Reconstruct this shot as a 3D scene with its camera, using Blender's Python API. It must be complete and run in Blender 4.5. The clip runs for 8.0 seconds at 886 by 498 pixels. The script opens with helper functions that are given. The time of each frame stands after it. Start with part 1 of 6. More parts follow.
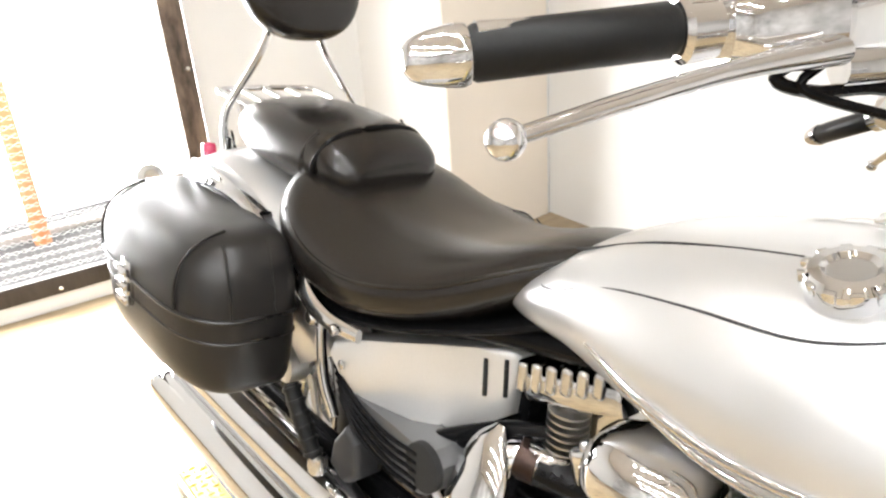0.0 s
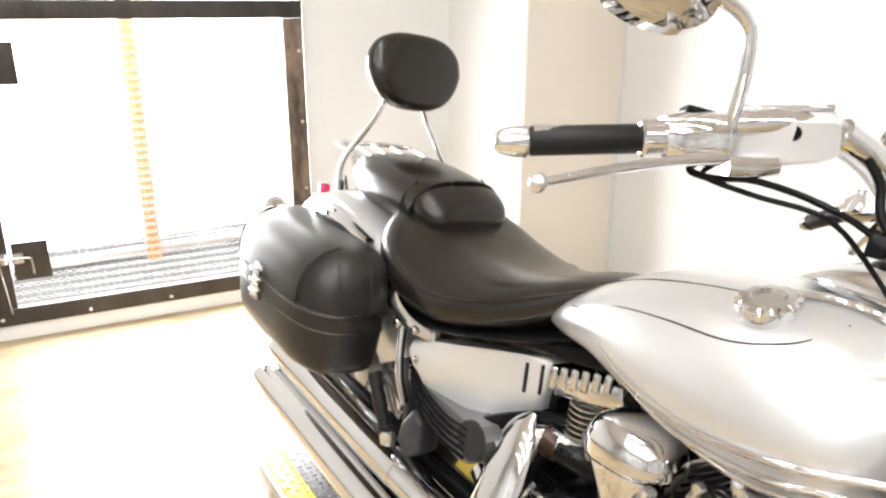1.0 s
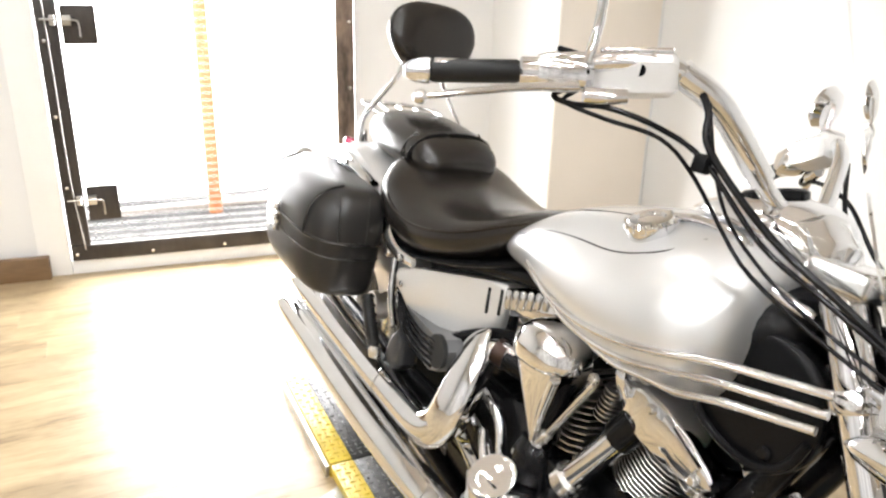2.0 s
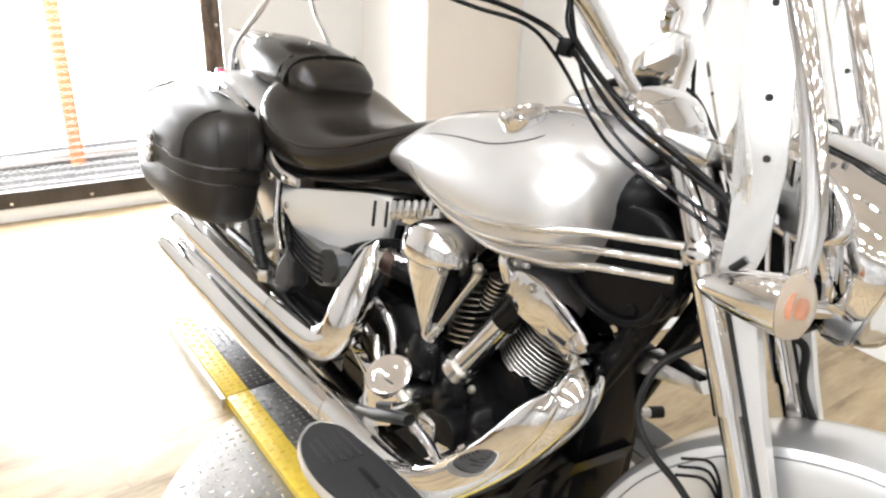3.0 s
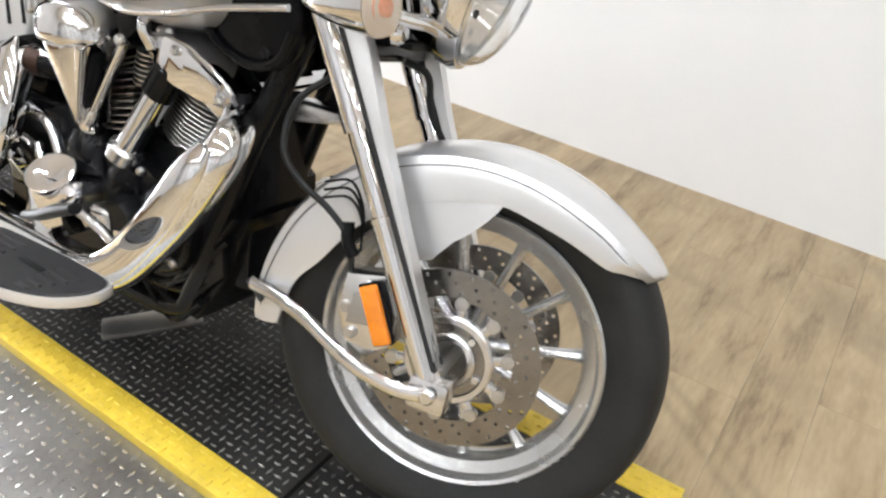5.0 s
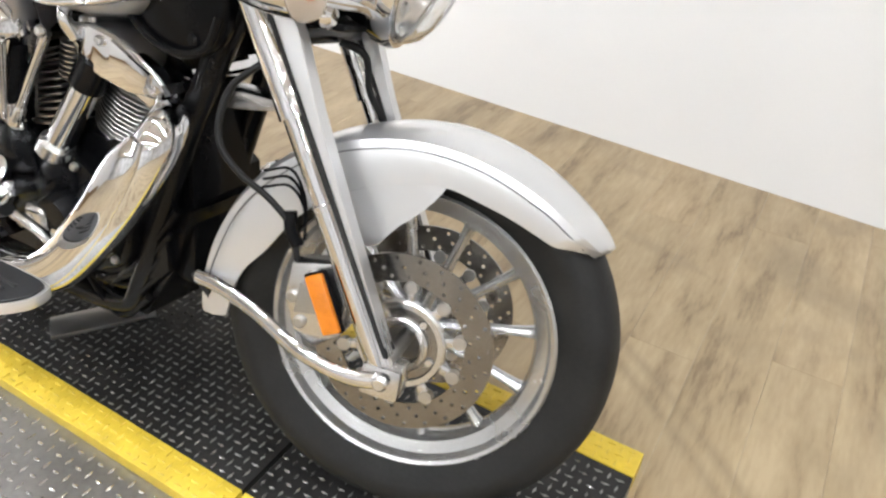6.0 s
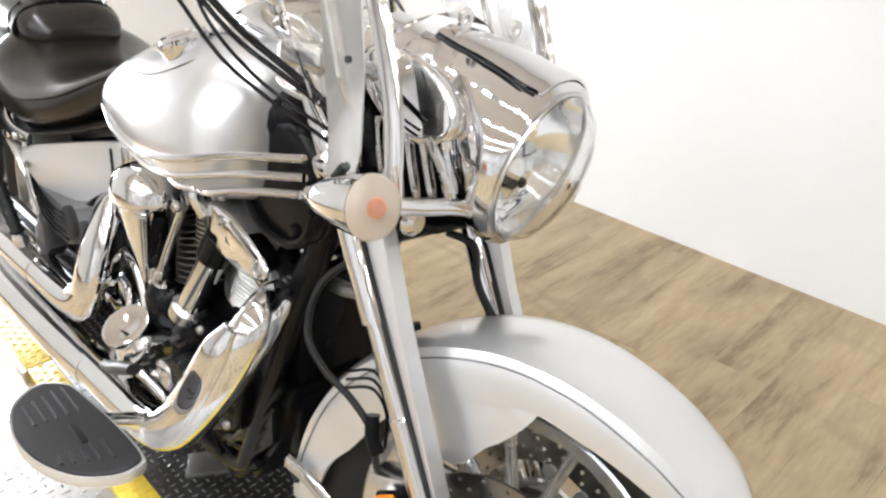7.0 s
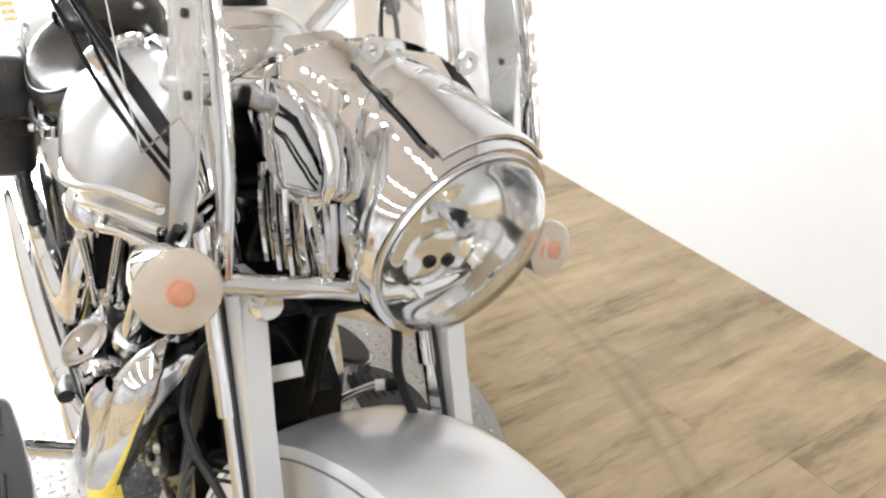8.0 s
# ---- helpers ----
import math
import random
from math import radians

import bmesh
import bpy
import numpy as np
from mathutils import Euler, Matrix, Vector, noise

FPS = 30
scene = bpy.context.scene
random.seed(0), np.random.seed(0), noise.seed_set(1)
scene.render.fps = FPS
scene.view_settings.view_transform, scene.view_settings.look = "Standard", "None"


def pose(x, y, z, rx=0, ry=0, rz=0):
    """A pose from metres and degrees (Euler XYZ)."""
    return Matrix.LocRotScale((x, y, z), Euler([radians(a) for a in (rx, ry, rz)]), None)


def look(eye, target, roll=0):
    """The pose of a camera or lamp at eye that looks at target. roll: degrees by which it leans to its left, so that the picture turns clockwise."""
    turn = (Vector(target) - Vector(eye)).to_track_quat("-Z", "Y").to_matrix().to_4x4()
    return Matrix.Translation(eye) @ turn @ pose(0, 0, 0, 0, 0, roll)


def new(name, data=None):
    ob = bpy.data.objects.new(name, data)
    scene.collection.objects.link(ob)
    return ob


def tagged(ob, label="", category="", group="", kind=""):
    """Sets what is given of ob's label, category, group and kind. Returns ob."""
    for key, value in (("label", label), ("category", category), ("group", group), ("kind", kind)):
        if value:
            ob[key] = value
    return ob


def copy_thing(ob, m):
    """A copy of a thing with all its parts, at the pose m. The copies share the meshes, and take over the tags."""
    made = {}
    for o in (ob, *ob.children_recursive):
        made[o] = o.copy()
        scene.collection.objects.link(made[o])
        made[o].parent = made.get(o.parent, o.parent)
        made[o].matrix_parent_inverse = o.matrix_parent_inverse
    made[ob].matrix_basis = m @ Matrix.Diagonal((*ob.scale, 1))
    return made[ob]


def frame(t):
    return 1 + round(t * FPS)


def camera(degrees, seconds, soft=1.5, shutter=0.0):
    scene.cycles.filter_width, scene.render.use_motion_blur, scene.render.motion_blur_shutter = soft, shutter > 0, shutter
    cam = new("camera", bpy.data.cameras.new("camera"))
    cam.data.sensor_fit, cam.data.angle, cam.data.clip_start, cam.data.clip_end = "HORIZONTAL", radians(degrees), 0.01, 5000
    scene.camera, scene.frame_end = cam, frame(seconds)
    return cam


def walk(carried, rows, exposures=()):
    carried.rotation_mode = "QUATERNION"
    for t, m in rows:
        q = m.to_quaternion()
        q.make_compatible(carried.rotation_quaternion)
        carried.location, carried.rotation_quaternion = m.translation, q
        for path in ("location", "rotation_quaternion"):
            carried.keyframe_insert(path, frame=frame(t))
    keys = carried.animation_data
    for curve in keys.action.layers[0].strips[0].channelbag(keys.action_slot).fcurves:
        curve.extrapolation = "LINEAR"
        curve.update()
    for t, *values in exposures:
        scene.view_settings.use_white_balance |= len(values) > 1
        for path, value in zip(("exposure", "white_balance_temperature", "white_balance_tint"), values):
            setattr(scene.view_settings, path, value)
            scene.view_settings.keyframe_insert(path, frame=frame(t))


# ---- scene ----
cam = camera(62.22, 8.0, soft=2.4)
PATH = [
    (0, (-0.3799, -0.5161, 1.2147), (-1.8322, 0.5880, 0.3950), -4.14),
    (0.5, (-0.2333, -0.6685, 1.2617), (-1.8018, 0.3580, 0.5646), -2.48),
    (1, (-0.1110, -0.7175, 1.2834), (-1.7146, 0.2860, 0.6342), 0.36),
    (1.5, (0.0437, -0.6733, 1.2752), (-1.6393, 0.1792, 0.6115), 1.73),
    (1.7, (0.1135, -0.6590, 1.2707), (-1.5870, 0.1358, 0.5804), 1.87),
    (2.8, (0.2230, -0.7039, 1.2105), (-1.3052, 0.3395, 0.4516), 1.11),
    (3, (0.2378, -0.7075, 1.1977), (-1.2420, 0.3732, 0.3962), 1.80),
    (3.5, (0.2828, -0.7119, 1.1816), (-1.0705, 0.4990, 0.3436), 1.28),
    (4, (0.3434, -0.7166, 1.1525), (-0.8329, 0.6340, 0.2624), 3.09),
    (4.5, (0.3937, -0.7140, 1.1105), (-0.6256, 0.6844, 0.1077), 3.99),
    (5, (0.4373, -0.6916, 1.0826), (-0.4406, 0.7329, -0.0129), 4.90),
    (5.2, (0.4526, -0.6916, 1.0755), (-0.3423, 0.7369, -0.0766), 5.79),
    (6.3, (0.4493, -0.6189, 1.1074), (-0.3500, 0.8036, -0.0492), 2.72),
    (6.5, (0.4300, -0.5808, 1.1182), (-0.5649, 0.7863, 0.0500), -1.74),
    (7, (0.4624, -0.4150, 1.1652), (-0.8466, 0.7608, 0.2144), -2.46),
    (7.5, (0.5080, -0.2904, 1.1606), (-0.8927, 0.8066, 0.2470), -5.31),
    (8, (0.4464, -0.0667, 1.1488), (-1.0877, 0.7887, 0.1924), -2.26),
]
walk(cam, [(t, look(eye, target, roll)) for t, eye, target, roll in PATH],
     exposures=[(0.0, 0.13, 6550, 10), (2.0, 0.03, 6550, 10), (3.5, -0.02, 6350, 10), (4.5, -0.09, 6250, 10), (5.0, -0.09, 6230, 10), (6.4, -0.04, 6250, 10), (7.2, 0.01, 6280, 10), (8.0, 0.04, 6250, 10)])

# ---------------------------------------------------------------- world and light
FZ = -0.045           # shop floor; the top of the ramp is z = 0
CEIL = 2.9
world = bpy.data.worlds.new("world")
scene.world = world
world.use_nodes = True
_wn = world.node_tree.nodes
_sky = _wn.new("ShaderNodeTexSky")
_sky.sky_type, _sky.sun_disc = "NISHITA", False
_sky.sun_elevation, _sky.sun_rotation = radians(50), radians(200)
world.node_tree.links.new(_sky.outputs[0], _wn["Background"].inputs[0])
_wn["Background"].inputs[1].default_value = 0.12

LAMPS = [(-1.7 + 0.63 * i, y) for y in (-3.9, -2.7, -1.5, -0.3) for i in range(8)]
for lx, ly in LAMPS:
    ld = bpy.data.lights.new("ceiling_lamp", "AREA")
    ld.shape, ld.size, ld.energy, ld.color = "DISK", 0.10, 7.3, (0.945, 0.977, 1.0)
    new("ceiling_lamp", ld).matrix_world = pose(lx, ly, CEIL - 0.075)
# daylight through the screened opening
ld = bpy.data.lights.new("opening_daylight", "AREA")
ld.shape, ld.size, ld.size_y, ld.energy, ld.color = "RECTANGLE", 1.2, 1.15, 76.0, (0.97, 0.98, 1.0)
new("opening_daylight", ld).matrix_world = look((-3.50, -0.13, 0.70), (0.0, -0.10, 0.25))

# the open sky over the apron outside
ld = bpy.data.lights.new("apron_daylight", "AREA")
ld.shape, ld.size, ld.size_y, ld.energy = "RECTANGLE", 0.8, 4.0, 260.0
new("apron_daylight", ld).matrix_world = pose(-4.0, -0.2, 2.6)


# ---------------------------------------------------------------- materials
def mat(name, color, rough=0.5, metal=0.0, var=0.12, scale=6.0, fine=120.0, bump=0.05, coat=0.0, stretch=(1, 1, 1),
        rough_var=0.1, dist=0.002, rand=0.0, spec=0.5):
    m = bpy.data.materials.new(name)
    m.use_nodes = True
    nt = m.node_tree
    b = nt.nodes["Principled BSDF"]
    b.inputs["Roughness"].default_value, b.inputs["Metallic"].default_value = rough, metal
    b.inputs["Coat Weight"].default_value, b.inputs["Coat Roughness"].default_value = coat, 0.02
    b.inputs["Specular IOR Level"].default_value = spec
    tc = nt.nodes.new("ShaderNodeTexCoord")
    mp = nt.nodes.new("ShaderNodeMapping")
    mp.inputs["Scale"].default_value = stretch
    nt.links.new(tc.outputs["Object"], mp.inputs[0])
    big, small = nt.nodes.new("ShaderNodeTexNoise"), nt.nodes.new("ShaderNodeTexNoise")
    big.inputs["Scale"].default_value, small.inputs["Scale"].default_value = scale, fine
    big.inputs["Detail"].default_value = 7
    for n in (big, small):
        nt.links.new(mp.outputs[0], n.inputs["Vector"])
    mix = nt.nodes.new("ShaderNodeMath")
    mix.operation = "MULTIPLY_ADD"
    nt.links.new(small.outputs["Fac"], mix.inputs[0])
    mix.inputs[1].default_value = 0.35
    nt.links.new(big.outputs["Fac"], mix.inputs[2])
    ramp = nt.nodes.new("ShaderNodeValToRGB")
    lo, hi = [tuple(max(0.0, min(1.0, c * k)) for c in color) + (1,) for k in (1 - var, 1 + var)]
    ramp.color_ramp.elements[0].position, ramp.color_ramp.elements[1].position = 0.45, 0.9
    ramp.color_ramp.elements[0].color, ramp.color_ramp.elements[1].color = lo, hi
    nt.links.new(mix.outputs[0], ramp.inputs[0])
    col = ramp.outputs[0]
    if rand:
        oi = nt.nodes.new("ShaderNodeObjectInfo")
        hs = nt.nodes.new("ShaderNodeHueSaturation")
        mr = nt.nodes.new("ShaderNodeMapRange")
        mr.inputs[3].default_value, mr.inputs[4].default_value = 1 - rand, 1 + rand
        nt.links.new(oi.outputs["Random"], mr.inputs[0])
        nt.links.new(mr.outputs[0], hs.inputs["Value"])
        nt.links.new(col, hs.inputs["Color"])
        col = hs.outputs[0]
    nt.links.new(col, b.inputs["Base Color"])
    rr = nt.nodes.new("ShaderNodeMapRange")
    rr.inputs[3].default_value, rr.inputs[4].default_value = max(0.0, rough - rough_var), min(1, rough + rough_var)
    nt.links.new(big.outputs["Fac"], rr.inputs[0])
    nt.links.new(rr.outputs[0], b.inputs["Roughness"])
    if bump:
        bp = nt.nodes.new("ShaderNodeBump")
        bp.inputs["Strength"].default_value, bp.inputs["Distance"].default_value = bump, dist
        nt.links.new(small.outputs["Fac"], bp.inputs["Height"])
        nt.links.new(bp.outputs[0], b.inputs["Normal"])
    return m


def glass(name, color=(1, 1, 1), rough=0.0, ior=1.45):
    m = bpy.data.materials.new(name)
    m.use_nodes = True
    b = m.node_tree.nodes["Principled BSDF"]
    b.inputs["Base Color"].default_value = (*color, 1)
    b.inputs["Roughness"].default_value = rough
    b.inputs["IOR"].default_value = ior
    b.inputs["Transmission Weight"].default_value = 1.0
    return m


def glow(name, color, strength):
    m = bpy.data.materials.new(name)
    m.use_nodes = True
    b = m.node_tree.nodes["Principled BSDF"]
    b.inputs["Base Color"].default_value = (*color, 1)
    b.inputs["Emission Color"].default_value = (*color, 1)
    b.inputs["Emission Strength"].default_value = strength
    return m


CHROME = mat("chrome", (0.78, 0.785, 0.80), 0.025, 1.0, 0.03, 9, 26, 0.10, rough_var=0.02, dist=0.0015)
POLISHED = mat("polished_alloy", (0.70, 0.70, 0.70), 0.22, 1.0, 0.06, 12, 200, 0.03, rough_var=0.06)
CAST = mat("cast_alloy", (0.40, 0.39, 0.37), 0.38, 0.9, 0.1, 14, 300, 0.08)
STEEL = mat("brushed_steel", (0.52, 0.51, 0.49), 0.32, 1.0, 0.1, 10, 180, 0.06, stretch=(1, 1, 5))
WHEEL_AL = mat("silver_wheel_alloy", (0.56, 0.56, 0.56), 0.26, 0.85, 0.10, 12, 200, 0.05, coat=0.3, rough_var=0.06)
DISC_STEEL = mat("disc_steel", (0.27, 0.255, 0.235), 0.24, 1.0, 0.16, 18, 260, 0.05)
SILVER = mat("silver_paint", (0.66, 0.66, 0.665), 0.31, 0.68, 0.03, 3, 900, 0.02, coat=0.9, rough_var=0.04)
SILVER_D = mat("grey_plastic", (0.035, 0.035, 0.037), 0.42, 0.3, 0.1, 8, 400, 0.05)
SATIN = mat("satin_cover", (0.72, 0.71, 0.70), 0.36, 0.6, 0.05, 4, 300, 0.03, coat=0.4)
LEATHER = mat("black_leather", (0.0105, 0.0084, 0.0068), 0.225, 0.0, 0.18, 5, 260, 0.14, rough_var=0.03, dist=0.0012, spec=0.5)
BAG_SKIN = mat("bag_leather", (0.0115, 0.0102, 0.0095), 0.34, 0.0, 0.22, 6, 320, 0.2, rough_var=0.08, dist=0.001, spec=0.5)
BLACK = mat("black_plastic", (0.005, 0.005, 0.0055), 0.22, 0.0, 0.2, 9, 240, 0.06, spec=0.13)
BLACK_CAST = mat("black_engine_paint", (0.005, 0.005, 0.0055), 0.20, 0.0, 0.25, 16, 220, 0.14, spec=0.18)
RUBBER = mat("rubber", (0.009, 0.009, 0.009), 0.45, 0.0, 0.25, 9, 160, 0.12, spec=0.25)
TYRE = mat("tyre_rubber", (0.015, 0.015, 0.015), 0.6, 0.0, 0.3, 12, 140, 0.18, spec=0.3)
GREY_RIB = mat("ribbed_grey_plastic", (0.15, 0.15, 0.153), 0.38, 0.4, 0.12, 8, 400, 0.05)
MAT_RUB = mat("footboard_rubber", (0.020, 0.020, 0.022), 0.42, 0.0, 0.15, 10, 200, 0.1)
AMBER = mat("amber_reflector", (0.66, 0.20, 0.008), 0.22, 0.0, 0.22, 30, 420, 0.35, dist=0.002, coat=0.6)
PEACH = mat("signal_lens", (0.97, 0.84, 0.70), 0.16, 0.0, 0.06, 25, 300, 0.08, coat=0.4, rough_var=0.04)
REFLECT = mat("lamp_reflector", (0.92, 0.92, 0.93), 0.10, 1.0, 0.03, 9, 60, 0.01, rough_var=0.03)
BULB = mat("signal_bulb", (0.92, 0.30, 0.12), 0.3, 0.0, 0.2, 40, 300, 0.1)
BRONZE = mat("heat_tinted_pipe", (0.055, 0.036, 0.03), 0.35, 0.9, 0.3, 20, 150, 0.1)
WALL = mat("white_wall_paint", (0.76, 0.757, 0.75), 0.55, 0.0, 0.025, 1.2, 220, 0.05, rough_var=0.08)
CEILM = mat("ceiling_tile", (0.80, 0.765, 0.73), 0.8, 0.0, 0.04, 2.0, 160, 0.15)
BACKWALL = mat("grey_panel_wall", (0.62, 0.62, 0.622), 0.6, 0.0, 0.4, 0.9, 60, 0.08)
CASING = mat("white_trim", (0.84, 0.84, 0.83), 0.4, 0.0, 0.03, 4, 120, 0.05)
# wall colour with the warm shade of the return's side put into it
WARM_SHADE = mat("warm_shade_wall", (0.82, 0.75, 0.665), 0.6, 0.0, 0.05, 1.4, 200, 0.05)
FRAME_RUST = mat("weathered_brown_steel", (0.16, 0.115, 0.085), 0.6, 0.1, 0.75, 16, 70, 0.35, stretch=(1, 1, 0.35))
FRAME_ST = mat("dark_painted_steel", (0.045, 0.038, 0.034), 0.45, 0.3, 0.4, 9, 60, 0.15, stretch=(1, 1, 0.3))
MESH_ST = mat("white_mesh_steel", (0.82, 0.82, 0.82), 0.5, 0.2, 0.06, 20, 100, 0.05)
YELLOW = mat("yellow_safety_paint", (0.68, 0.49, 0.045), 0.40, 0.0, 0.14, 14, 90, 0.12)
TREAD_D = mat("dark_tread_plate", (0.022, 0.021, 0.020), 0.38, 0.2, 0.35, 7, 90, 0.12, spec=0.3)
TREAD_G = mat("grey_tread_plate", (0.40, 0.395, 0.385), 0.34, 0.85, 0.22, 5, 90, 0.1)
TREAD_L = mat("bright_lug_steel", (0.62, 0.615, 0.60), 0.24, 0.9, 0.25, 9, 90, 0.06)
# pale lugs on the dark deck: their glints are put into the colour
LUG_GLINT = mat("lug_glint_steel", (0.27, 0.265, 0.255), 0.28, 0.8, 0.4, 9, 90, 0.08)
PIN = mat("dark_pinstripe", (0.16, 0.16, 0.165), 0.3, 0.4, 0.05)
# near-black colour that stands for the shade inside gaps, slots and holes
SLIT = mat("gap_shade", (0.012, 0.012, 0.012), 0.8, 0.0, 0.2, 10, 90, 0.05)
RAIL_TAN = mat("weathered_tan_rail", (0.27, 0.25, 0.23), 0.7, 0.0, 0.15, 8, 90, 0.05)
ORANGE = mat("orange_post_paint", (0.33, 0.125, 0.045), 0.6, 0.0, 0.1, 8, 90, 0.05)
ROPE_RED = mat("tail_lens_red", (0.45, 0.02, 0.08), 0.15, 0.0, 0.1, 30, 200, 0.1, coat=0.8)
PEACH.node_tree.nodes["Principled BSDF"].inputs["Transmission Weight"].default_value = 0.85
LENS = glass("clear_lens", (0.97, 0.98, 0.98), 0.02, 1.35)
SCREEN = glass("windscreen_polycarbonate", (0.965, 0.97, 0.965), 0.0, 1.22)
OUTSIDE = glow("bright_daylight", (1.0, 1.0, 1.0), 5.0)
LAMP_FACE = mat("lamp_rim", (0.85, 0.85, 0.85), 0.4, 0.0, 0.03)


def wood_material():
    m = mat("vinyl_plank", (0.30, 0.225, 0.14), 0.33, 0.0, 0.30, 6.0, 45, 0.08, stretch=(2.3, 0.42, 1), rough_var=0.10, rand=0.06, dist=0.001)
    nt = m.node_tree
    oi, mp = nt.nodes.new("ShaderNodeObjectInfo"), next(n for n in nt.nodes if n.type == "MAPPING")
    vm = nt.nodes.new("ShaderNodeVectorMath")
    vm.operation = "SCALE"
    cx = nt.nodes.new("ShaderNodeCombineXYZ")
    for k in range(3):
        nt.links.new(oi.outputs["Random"], cx.inputs[k])
    nt.links.new(cx.outputs[0], vm.inputs[0])
    vm.inputs["Scale"].default_value = 37.0
    nt.links.new(vm.outputs[0], mp.inputs["Location"])
    rp = next(n for n in nt.nodes if n.type == "VALTORGB")
    rp.color_ramp.elements[0].color = (0.200, 0.141, 0.078, 1)
    rp.color_ramp.elements[1].color = (0.455, 0.355, 0.218, 1)
    e = rp.color_ramp.elements.new(0.62)
    e.color = (0.350, 0.262, 0.152, 1)
    # two faint scuffed arcs left by turning wheels
    b = nt.nodes["Principled BSDF"]
    col = b.inputs["Base Color"].links[0].from_socket
    geo, dist, noise = nt.nodes.new("ShaderNodeNewGeometry"), nt.nodes.new("ShaderNodeVectorMath"), nt.nodes.new("ShaderNodeTexNoise")
    dist.operation = "DISTANCE"
    dist.inputs[1].default_value = (-1.267, -1.444, FZ)
    noise.inputs["Scale"].default_value = 3.5
    nt.links.new(geo.outputs["Position"], dist.inputs[0])
    nt.links.new(geo.outputs["Position"], noise.inputs["Vector"])
    total = None
    for r in (2.535, 2.585):
        near, ease = nt.nodes.new("ShaderNodeMath"), nt.nodes.new("ShaderNodeMapRange")
        near.operation = "COMPARE"
        sub_ = nt.nodes.new("ShaderNodeMath")
        sub_.operation = "SUBTRACT"
        sub_.inputs[1].default_value = r
        ab = nt.nodes.new("ShaderNodeMath")
        ab.operation = "ABSOLUTE"
        nt.links.new(dist.outputs["Value"], sub_.inputs[0])
        nt.links.new(sub_.outputs[0], ab.inputs[0])
        ease.inputs[1].default_value, ease.inputs[2].default_value = 0.0, 0.022
        ease.inputs[3].default_value, ease.inputs[4].default_value = 0.55, 0.0
        nt.links.new(ab.outputs[0], ease.inputs[0])
        nt.nodes.remove(near)
        if total is None:
            total = ease.outputs[0]
        else:
            add = nt.nodes.new("ShaderNodeMath")
            nt.links.new(total, add.inputs[0])
            nt.links.new(ease.outputs[0], add.inputs[1])
            total = add.outputs[0]
    mul = nt.nodes.new("ShaderNodeMath")
    mul.operation = "MULTIPLY"
    nt.links.new(total, mul.inputs[0])
    nt.links.new(noise.outputs["Fac"], mul.inputs[1])
    # trodden-in grey dirt in loose patches
    dirt, patch, blend = nt.nodes.new("ShaderNodeTexNoise"), nt.nodes.new("ShaderNodeMapRange"), nt.nodes.new("ShaderNodeMix")
    dirt.inputs["Scale"].default_value, dirt.inputs["Detail"].default_value, dirt.inputs["Distortion"].default_value = 2.6, 8.0, 0.8
    nt.links.new(geo.outputs["Position"], dirt.inputs["Vector"])
    patch.inputs[1].default_value, patch.inputs[2].default_value, patch.inputs[3].default_value, patch.inputs[4].default_value = 0.53, 0.72, 0.0, 0.5
    nt.links.new(dirt.outputs["Fac"], patch.inputs[0])
    blend.data_type = "RGBA"
    nt.links.new(patch.outputs[0], blend.inputs[0])
    nt.links.new(col, blend.inputs[6])
    blend.inputs[7].default_value = (0.165, 0.122, 0.078, 1)
    mix = nt.nodes.new("ShaderNodeMix")
    mix.data_type = "RGBA"
    nt.links.new(mul.outputs[0], mix.inputs[0])
    nt.links.new(blend.outputs[2], mix.inputs[6])
    mix.inputs[7].default_value = (0.16, 0.118, 0.070, 1)
    nt.links.new(mix.outputs[2], b.inputs["Base Color"])
    return m


WOOD = wood_material()


# ---------------------------------------------------------------- mesh helpers
def part(name, bm, material, parent=None, label="", sharp=38):
    bmesh.ops.recalc_face_normals(bm, faces=bm.faces)
    me = bpy.data.meshes.new(name)
    for f in bm.faces:
        f.smooth = True
    lim = radians(sharp)
    for e in bm.edges:
        if len(e.link_faces) == 2 and e.calc_face_angle(0) > lim:
            e.smooth = False
    bm.to_mesh(me)
    bm.free()
    me.materials.append(material)
    ob = new(name, me)
    ob.parent = parent
    if label:
        ob["label"] = label
    return ob


def smooth_path(pts, per=6):
    """Catmull-Rom through the points; extra columns are carried along."""
    p = [np.array(q, float) for q in pts]
    p = [2 * p[0] - p[1]] + p + [2 * p[-1] - p[-2]]
    out = []
    for i in range(1, len(p) - 2):
        a, b, c, d = p[i - 1:i + 3]
        for k in range(per):
            t = k / per
            out.append(0.5 * (2 * b + (c - a) * t + (2 * a - 5 * b + 4 * c - d) * t * t + (3 * b - a - 3 * c + d) * t ** 3))
    out.append(p[-2])
    return out


def add_rings(bm, rings, cap=True, closed=False):
    vs = [[bm.verts.new(Vector(q)) for q in ring] for ring in rings]
    n = len(vs[0])
    pairs = list(zip(vs[:-1], vs[1:])) + ([(vs[-1], vs[0])] if closed else [])
    for a, b in pairs:
        for i in range(n):
            bm.faces.new((a[i], a[(i + 1) % n], b[(i + 1) % n], b[i]))
    if cap and not closed:
        bm.faces.new(vs[0][::-1])
        bm.faces.new(vs[-1])
    return bm


def loft(rings, cap=True, closed=False):
    return add_rings(bmesh.new(), rings, cap, closed)


